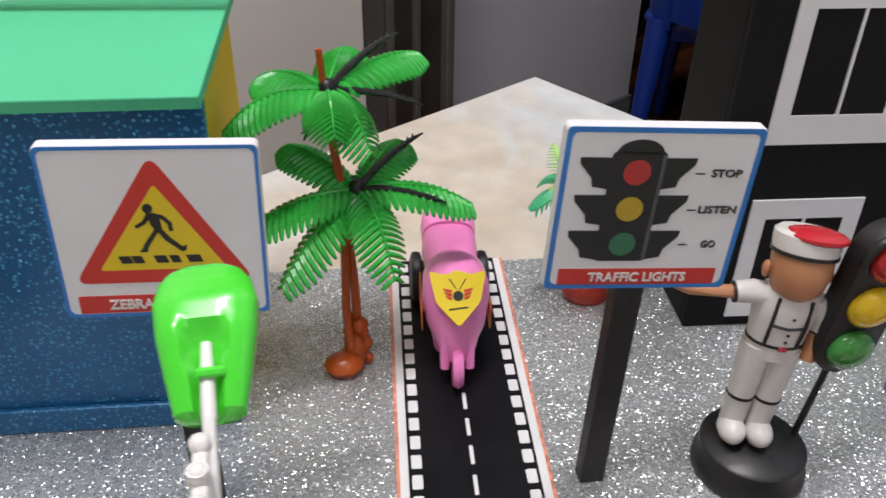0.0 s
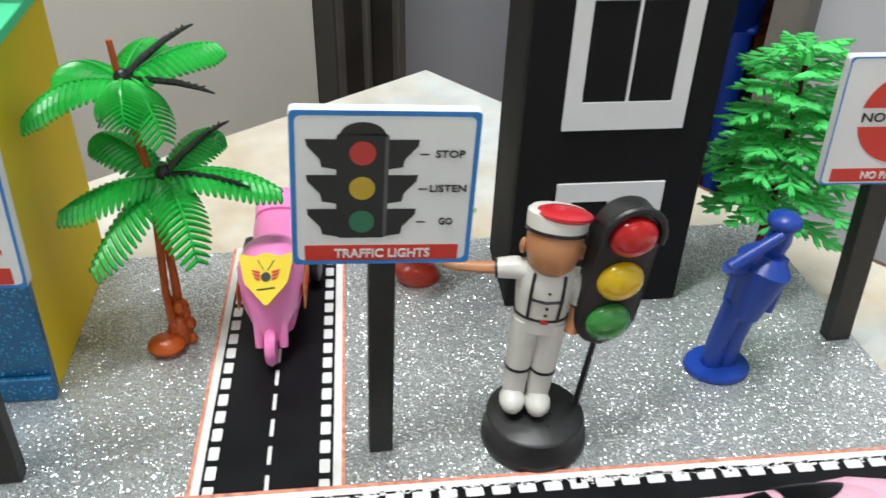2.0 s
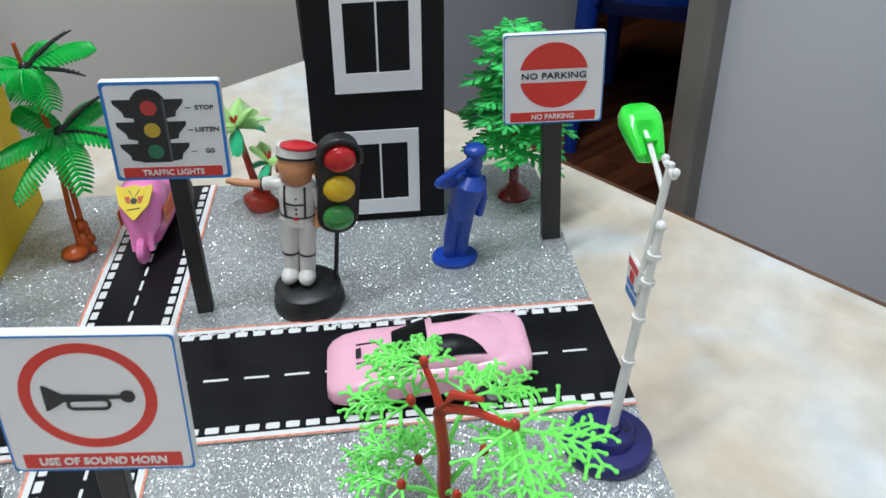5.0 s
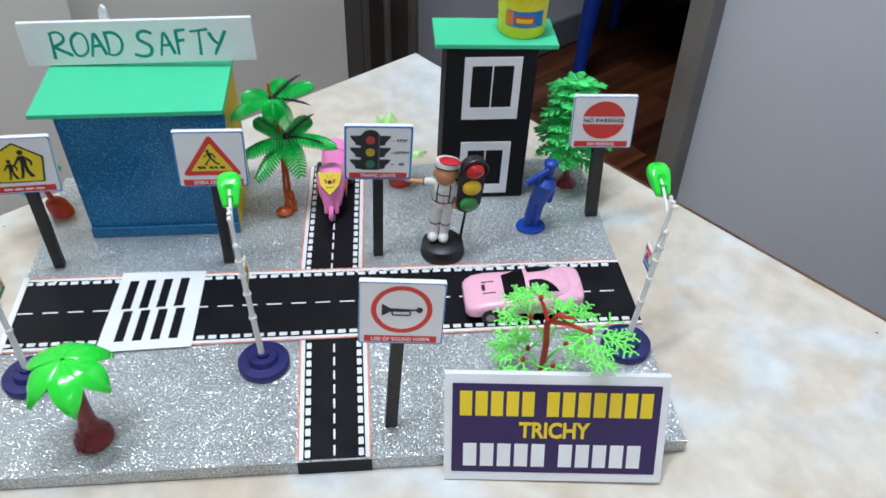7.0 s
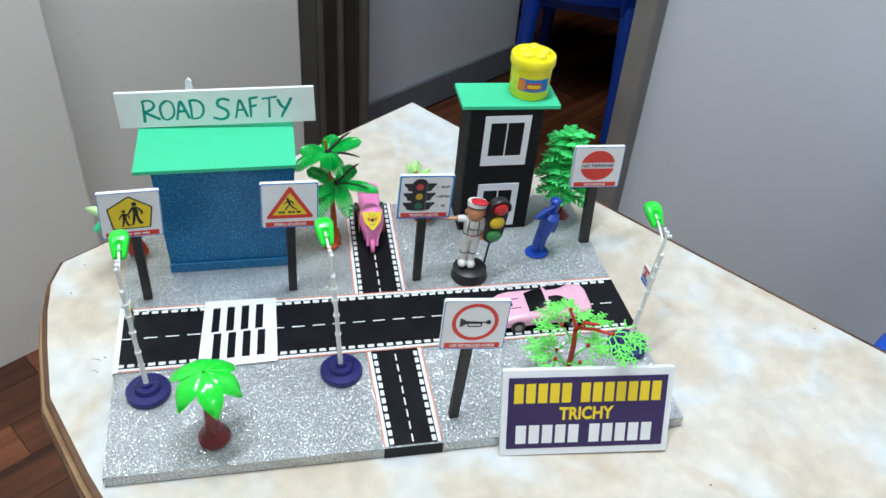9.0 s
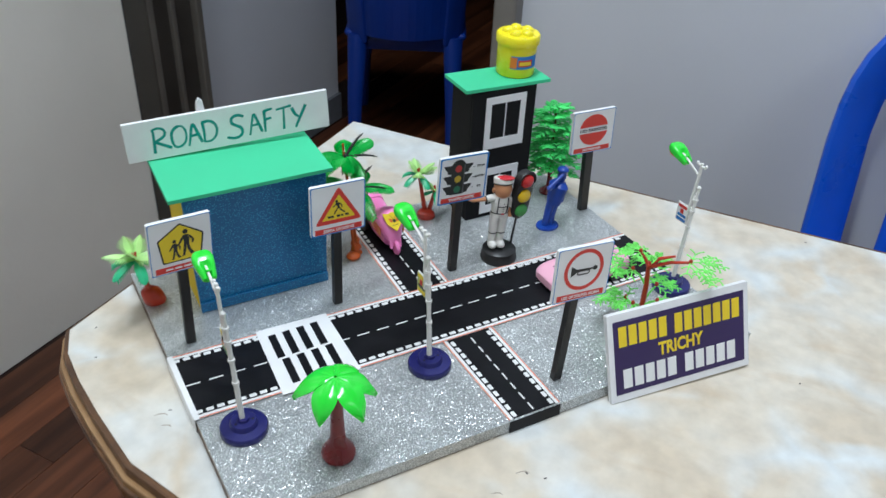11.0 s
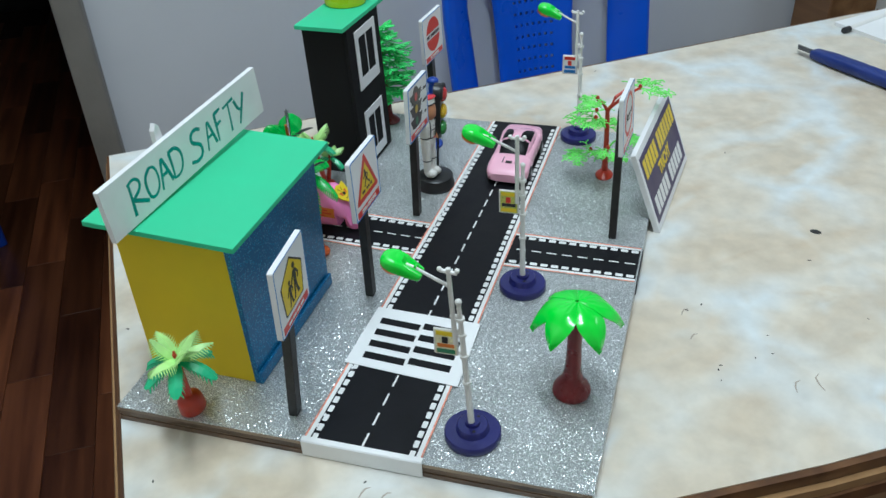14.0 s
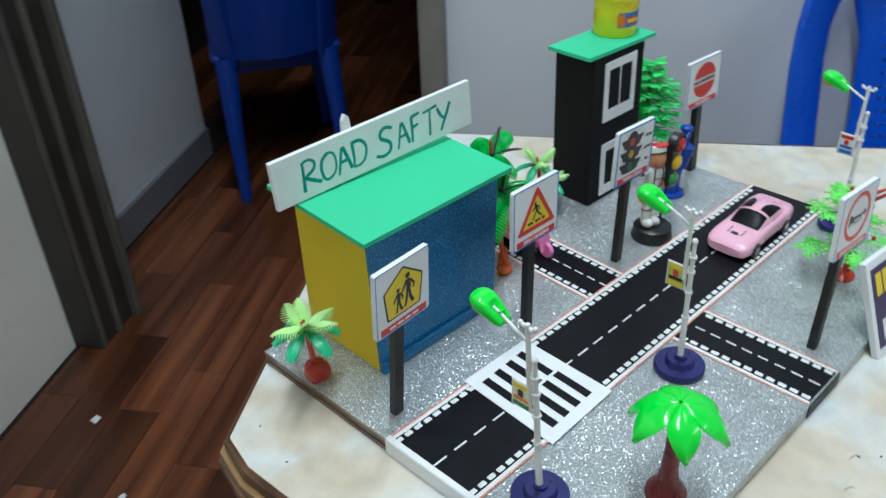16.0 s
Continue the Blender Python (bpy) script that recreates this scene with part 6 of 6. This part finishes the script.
for z in (0.0402, 0.0345, 0.0320):
    add(fig, B_, lambda: ball(0.0005, (0.0006, -0.0058, z), fig, seg=6))
# outstretched arm and hanging arm
add(fig, W, lambda: tube([(-0.0052, 0, 0.0440), (-0.0090, -0.0002, 0.0444), (-0.0135, -0.0004, 0.0436)], [0.0034, 0.0035, 0.0030], 12, fig))
add(fig, B_, lambda: tube([(-0.0133, -0.0004, 0.0436), (-0.0140, -0.0004, 0.0435)], 0.0031, 12, fig))
add(fig, S_, lambda: tube([(-0.0138, -0.0004, 0.0436), (-0.0200, -0.0008, 0.0432), (-0.0245, -0.0010, 0.0434), (-0.0285, -0.0010, 0.0438)], [0.0021, 0.0017, 0.0020, 0.0010], 10, fig))
add(fig, W, lambda: tube([(0.0062, 0, 0.0444), (0.0092, -0.0004, 0.0400), (0.0097, -0.0008, 0.0345)], [0.0033, 0.0030, 0.0028], 12, fig))
add(fig, B_, lambda: tube([(0.0097, -0.0008, 0.0348), (0.0097, -0.0008, 0.0341)], 0.0029, 12, fig))
add(fig, S_, lambda: tube([(0.0096, -0.0008, 0.0345), (0.0090, -0.0016, 0.0300), (0.0086, -0.0022, 0.0255)], [0.0022, 0.0018, 0.0021], 10, fig))
# long legs, short trunk
for v in fig.verts:
    v.co.z = v.co.z * 1.12 if v.co.z < 0.0285 else 0.0319 + (v.co.z - 0.0285) * 0.84
# plain head block and cap, tipped back
tip = Matrix.Translation((0, 0, 0.0570)) @ Matrix.Rotation(radians(-12), 4, "X")
add(fig, S_, lambda: lathe([(0, -0.0128), (0.0036, -0.0122), (0.0062, -0.0098), (0.0075, -0.0054), (0.0077, -0.0010), (0.0072, 0.0008), (0, 0.0010)], 24, fig, tip @ Matrix.Diagonal((0.95, 0.95, 0.92, 1))))
for s in (-1, 1):
    add(fig, S_, lambda: ball(0.0018, (s * 0.0076, 0, 0.0520), fig, scale=(0.6, 0.9, 1.3), seg=8))
add(fig, B_, lambda: lathe([(0.0060, 0.0001), (0.0080, 0.0003), (0.0080, 0.0012), (0.0060, 0.0014)], 24, fig, tip))
add(fig, W, lambda: lathe([(0, 0.0010), (0.0078, 0.0012), (0.0080, 0.0034), (0.0080, 0.0052), (0.0072, 0.0060), (0, 0.0064)], 26, fig, tip))
add(fig, R_, lambda: ball(0.0076, (0.0010, -0.0010, 0.0056), fig, scale=(1.0, 0.92, 0.26), seg=18, m=tip))
for f in fig.faces:
    f.smooth = True
ob = part("policeman_figurine", fig, [M["uniform"], M["tan"], M["black_plastic"], M["cap_red"]], None, "painted plastic figurine in white with a red cap", pose(0.0978, 0.0800, 0.0103, -4, 4.8, -12), smooth=True)
tagged(ob, category="figurine")

sol = bmesh.new()
lathe([(0, 0), (0.0100, 0), (0.0102, 0.0008), (0.0096, 0.0018), (0, 0.0022)], 24, sol, Matrix.Diagonal((1, 0.85, 1, 1)))
for s in (-1, 1):
    tube([(s * 0.0022, 0, 0.001), (s * 0.0024 + 0.001, 0, 0.012), (s * 0.0018 + 0.0035, 0, 0.0250)], [0.0032, 0.0032, 0.0040], 10, sol)
tube([(0.0032, 0, 0.0220), (0.0050, 0, 0.0300), (0.0068, 0, 0.0380), (0.0076, 0, 0.0420)], [0.0068, 0.0082, 0.0096, 0.0056], 14, sol, flat=0.75)
tube([(0.0078, 0, 0.0400), (0.0086, -0.0004, 0.0460), (0.0092, -0.0006, 0.0510)], [0.0028, 0.0038, 0.0030], 12, sol)
ball(0.0046, (0.0093, -0.0002, 0.0520), sol, scale=(1.05, 1.1, 0.62), seg=14)
tube([(0.0030, 0, 0.0385), (-0.0055, -0.0040, 0.0400), (-0.0068, -0.0044, 0.0412)], [0.0026, 0.0022, 0.0020], 10, sol)
tube([(-0.0062, -0.0044, 0.0408), (0.0020, -0.0040, 0.0465), (0.0075, -0.0036, 0.0500)], [0.0021, 0.0018, 0.0013], 10, sol)
tube([(0.0115, 0, 0.0390), (0.0122, -0.0010, 0.0300), (0.0104, -0.0016, 0.0220)], [0.0024, 0.0020, 0.0017], 10, sol)
tagged(part("soldier_figurine", sol, M["toy_blue"], None, "plain dark blue plastic figurine on an oval foot", pose(0.1670, 0.0985, 0.0002, 0, 0, 0) @ Matrix.Scale(1.05, 4), smooth=True), category="figurine")

# ---- loose things on the table ----
def on_table(x, y, yaw):
    return pose(x, y, TABLE_Z, 0, 0, yaw)


knife = thing("craft_knife", "blue plastic craft knife with grey blade on the table", "craft knife", on_table(0.4085, -0.2664, 225))
part("handle", loft([(-0.0480, 0.0062, 0.0050, 0.0040), (-0.0440, 0.0066, 0.0064, 0.0052), (-0.0250, 0.0070, 0.0084, 0.0060), (0.0500, 0.0070, 0.0090, 0.0060), (0.1000, 0.0068, 0.0085, 0.0056), (0.1040, 0.0070, 0.0070, 0.0050)], 16, power=0.6), M["pen_blue"], knife, "blue handle", m=Matrix.Rotation(radians(-90), 4, "Z"), smooth=True)
part("blade", prism([(-0.045, -0.0042), (-0.064, -0.0042), (-0.071, 0.0042), (-0.045, 0.0042)], 0.0012, 0.0066), M["dark_steel"], knife, "grey steel blade")
pad = thing("notepad", "white paper pad lying near the table edge", "notepad", on_table(0.5625, -0.3850, -48))
part("paper_block", prism(rounded(0.20, 0.14, 0.002, 2), 0.004, 0), M["paper"], pad)
pen = thing("pen", "clear pen with a black cap beside the paper pad", "pen", on_table(0.5260, -0.2752, -41))
part("barrel", tube([(0.004, 0, 0.0034), (0.130, 0, 0.0034)], 0.0034, 12), M["white_plastic"], pen, smooth=True)
part("cap", tube([(-0.006, 0, 0.0036), (0.003, 0, 0.0036)], 0.0035, 12), M["black_plastic"], pen, "black cap", smooth=True)
stain = random.Random(3)
CRUMBS = [(-0.0209, -0.1689), (-0.0379, -0.1711), (-0.0592, -0.1397), (-0.0682, -0.1413), (0.0085, -0.2301), (0.0674, -0.2001), (-0.1016, 0.2310), (-0.211, 0.147), (-0.186, 0.037), (-0.218, 0.113), (0.217, -0.145), (-0.055, -0.141), (-0.044, -0.161), (-0.006, -0.120), (0.374, -0.018), (0.002, -0.129), (0.1055, -0.2075)]
for x, y in CRUMBS:
    big = (x, y) == CRUMBS[-1]
    r = 0.0042 if big else stain.uniform(0.0007, 0.0015)
    bm = ball(r, (0, 0, 0), scale=(1.0, 0.45 if not big else 0.75, 0.12), seg=8)
    tagged(part("crumb", bm, M["black_plastic" if big else "casing_dark"], None, "small dark speck on the table top", on_table(x, y, stain.uniform(0, 180))), category="speck", group="specks on the table")

for x, y, s in ((-0.064, -0.183, 1.0), (-0.058, -0.196, 1.3), (-0.0083, -0.1182, 0.8), (-0.0317, -0.1246, 0.7), (-0.1927, 0.0357, 0.8), (-0.1920, 0.0241, 0.6)):
    curve = [(0.0, -0.006 * s, 0), (0.0016 * s, -0.003 * s, 0), (0.0006 * s, 0.001 * s, 0), (-0.0016 * s, 0.005 * s, 0)]
    bm = tube(curve, [0.0002, 0.0005, 0.0005, 0.0002], 6)
    tagged(part("scuff_mark", bm, M["scuff"], None, "thin grey-brown scuff mark on the table top", on_table(x, y, 70 * s) @ Matrix.Diagonal((1, 1, 0.3, 1))), category="scuff mark", group="scuffs on the table")
for x, y, s in ((-0.029, 1.090, 1.0), (-0.088, 0.885, 0.7)):
    bm = prism([(-0.010 * s, -0.006 * s), (0.007 * s, -0.008 * s), (0.011 * s, 0.004 * s), (-0.004 * s, 0.009 * s)], 0.0012, 0)
    tagged(part("paper_scrap", bm, M["paper"], None, "tiny white paper scrap on the wooden floor", pose(x, y, FLOOR_Z + 0.0002, 0, 0, 30 * s)), category="paper scrap", group="scraps on the floor")

# ---- chairs ----


def chair(name, label, u, v, yaw, mat, size=1.0, solid=False):
    """A moulded chair: facing its own -x, back upright at +x."""
    th = thing(name, label, "chair", ROOM @ pose(u, -v, FLOOR_Z, 0, 0, yaw) @ Matrix.Scale(size, 4), group="blue plastic chairs")
    SZ, HW_ = 0.42, 0.155
    seat = bmesh.new()
    box(0.42, 0.37, 0.022, (-0.19, 0, SZ), 0.010, 3, seat)
    box(0.40, 0.35, 0.05, (-0.19, 0, SZ - 0.03), 0.012, 2, seat)
    part("seat", seat, mat, th, smooth=True)
    def dish(y, z):
        return 0.060 * max(0, 1 - (y / 0.15) ** 2) * min(1, (0.80 - z) / 0.06)

    # outer loop of the back
    def lean_x(z):
        return 0.02 + 0.2 * (z - SZ)
    loop = []
    for q in range(0, 181, 12):
        a = radians(q)
        loop.append((HW_ * 1.0 * math.copysign(abs(math.cos(a)) ** 0.55, math.cos(a)), 0.64 + 0.165 * abs(math.sin(a)) ** 0.8))
    ys = [(HW_ * 0.93, SZ - 0.02), (HW_ * 0.97, 0.54)] + loop + [(-HW_ * 0.97, 0.54), (-HW_ * 0.93, SZ - 0.02)]
    # the frame's wings turn forward
    path = [Vector((lean_x(z), y, z)) for y, z in ys]
    bm = bmesh.new()
    rings = []
    for k, q in enumerate(path):
        t = (path[min(k + 1, len(path) - 1)] - path[max(k - 1, 0)]).normalized()
        out = t.cross(Vector((1, 0, 0))).normalized()
        if out.dot(q - Vector((q.x, 0, 0.60))) < 0:
            out = -out
        turn = radians(46) * min(1, (abs(q.y) / HW_) ** 2)
        wide = out * math.cos(turn) - Vector((1, 0, 0)) * math.sin(turn)
        thin = t.cross(wide).normalized()
        rings.append([bm.verts.new(q + wide * (0.037 * math.copysign(abs(math.cos(a)) ** 0.7, math.cos(a))) + thin * (0.010 * math.copysign(abs(math.sin(a)) ** 0.7, math.sin(a)))) for a in [2 * math.pi * n / 14 for n in range(14)]])
    for a, b in zip(rings, rings[1:]):
        for n in range(14):
            bm.faces.new((a[n], a[(n + 1) % 14], b[(n + 1) % 14], b[n]))
    bm.faces.new(rings[0])
    bm.faces.new(rings[-1])
    part("back_frame", bm, mat, th, "rounded back frame", smooth=True)
    # perforated middle panel
    bm = bmesh.new()
    cols, rows = 11, 19
    z0, z1 = SZ + 0.005, 0.79
    widths = [(0.42, 0.057), (0.56, 0.060), (0.66, 0.066), (0.72, 0.086), (0.745, 0.112), (0.765, 0.124), (0.80, 0.110)]
    if solid:
        widths = [(0.42, 0.120), (0.60, 0.128), (0.765, 0.124), (0.80, 0.110)]
    def at(i, j):
        z = z0 + (z1 - z0) * j / rows
        half = widths[0][1]
        for (za, wa), (zb, wb) in zip(widths, widths[1:]):
            if za <= z <= zb:
                half = wa + (wb - wa) * (z - za) / (zb - za)
        y = -half + 2 * half * i / cols
        return Vector((lean_x(z) + dish(y, z), y, z))
    grid = {(i, j): bm.verts.new(at(i, j)) for i in range(cols + 1) for j in range(rows + 1)}
    for i in range(cols):
        for j in range(rows):
            c = [grid[i, j], grid[i + 1, j], grid[i + 1, j + 1], grid[i, j + 1]]
            if not solid and 1 < i < cols - 2 and 1 < j < rows - 2:
                m = sum((q.co for q in c), Vector()) / 4
                h = [bm.verts.new(m + Vector(((q.co.x - m.x) * 0.4, (q.co.y - m.y) * 0.46, (q.co.z - m.z) * 0.22))) for q in c]
                for k in range(4):
                    bm.faces.new((c[k], c[(k + 1) % 4], h[(k + 1) % 4], h[k]))
            else:
                bm.faces.new(c)
    bmesh.ops.recalc_face_normals(bm, faces=bm.faces)
    bmesh.ops.solidify(bm, geom=list(bm.faces), thickness=0.006)
    part("back_panel", bm, mat, th, "plain back panel" if solid else "perforated back panel")
    for s in (-1, 1):
        if not solid:
            part("back_rib", tube([(lean_x(z) + dish(y, z), s * y, z) for y, z in ((0.059, SZ - 0.01), (0.061, 0.56), (0.067, 0.66), (0.087, 0.72), (0.112, 0.745), (0.126, 0.765))], 0.009, 10, flat=0.6, up=(1, 0, 0)), mat, th, smooth=True)
        part("leg", tube([(-0.365, s * (HW_ - 0.02), SZ), (-0.385, s * (HW_ + 0.005), 0.2), (-0.395, s * (HW_ + 0.012), 0.0)], [0.030, 0.022, 0.016], 10, flat=0.7, up=(1, 0, 0)), mat, th, "front leg", smooth=True)
        part("leg", tube([(0.02, s * (HW_ - 0.01), SZ), (0.06, s * (HW_ - 0.002), 0.2), (0.085, s * HW_, 0.0)], [0.030, 0.022, 0.016], 10, flat=0.7, up=(1, 0, 0)), mat, th, "rear leg", smooth=True)
    return th


chair("plastic_chair", "blue moulded plastic chair with perforated back near the wall", 0.775, 0.387, 1, M["chair_blue"], 1.0)
# this chair's blue is darkened to stand for the unlit room
chair("plastic_chair", "blue moulded plastic chair, darkened by colour for the unlit room", 1.500, -0.880, 207, M["chair_shaded"], 0.88, True)

# ---- by the wall ----
box_w = thing("cardboard_box", "brown cardboard box standing against the grey wall", "box", ROOM @ pose(0.86, -0.99, FLOOR_Z))
part("carton", box(0.10, 0.105, 0.78, (0, 0, 0.39), 0.003, 1), M["wood_brown"], box_w)
part("flap", box(0.004, 0.045, 0.12, (-0.054, 0.026, 0.66), 0.001, 1, m=Matrix.Rotation(radians(5), 4, "Y")), M["wood_brown"], box_w)
plug = thing("switch_board", "grey electric switch board with a red indicator on the wall", "switch board", ROOM @ pose(0.919, -1.16, -0.21))
part("plate", box(0.012, 0.20, 0.16, (-0.006, 0, 0), 0.003), M["white_plastic"], plug)
part("switch", box(0.006, 0.03, 0.05, (-0.014, 0.03, 0.02), 0.002), M["white_plastic"], plug)
part("indicator", ball(0.008, (-0.014, -0.015, 0.01), seg=10), M["red_lens"], plug, "red indicator", smooth=True)
part("cable", tube([(-0.014, 0.02, -0.05), (-0.03, 0.06, -0.09), (-0.03, 0.10, -0.2), (-0.02, 0.10, -0.55)], 0.004, 8), M["black_plastic"], plug, "black cable", smooth=True)
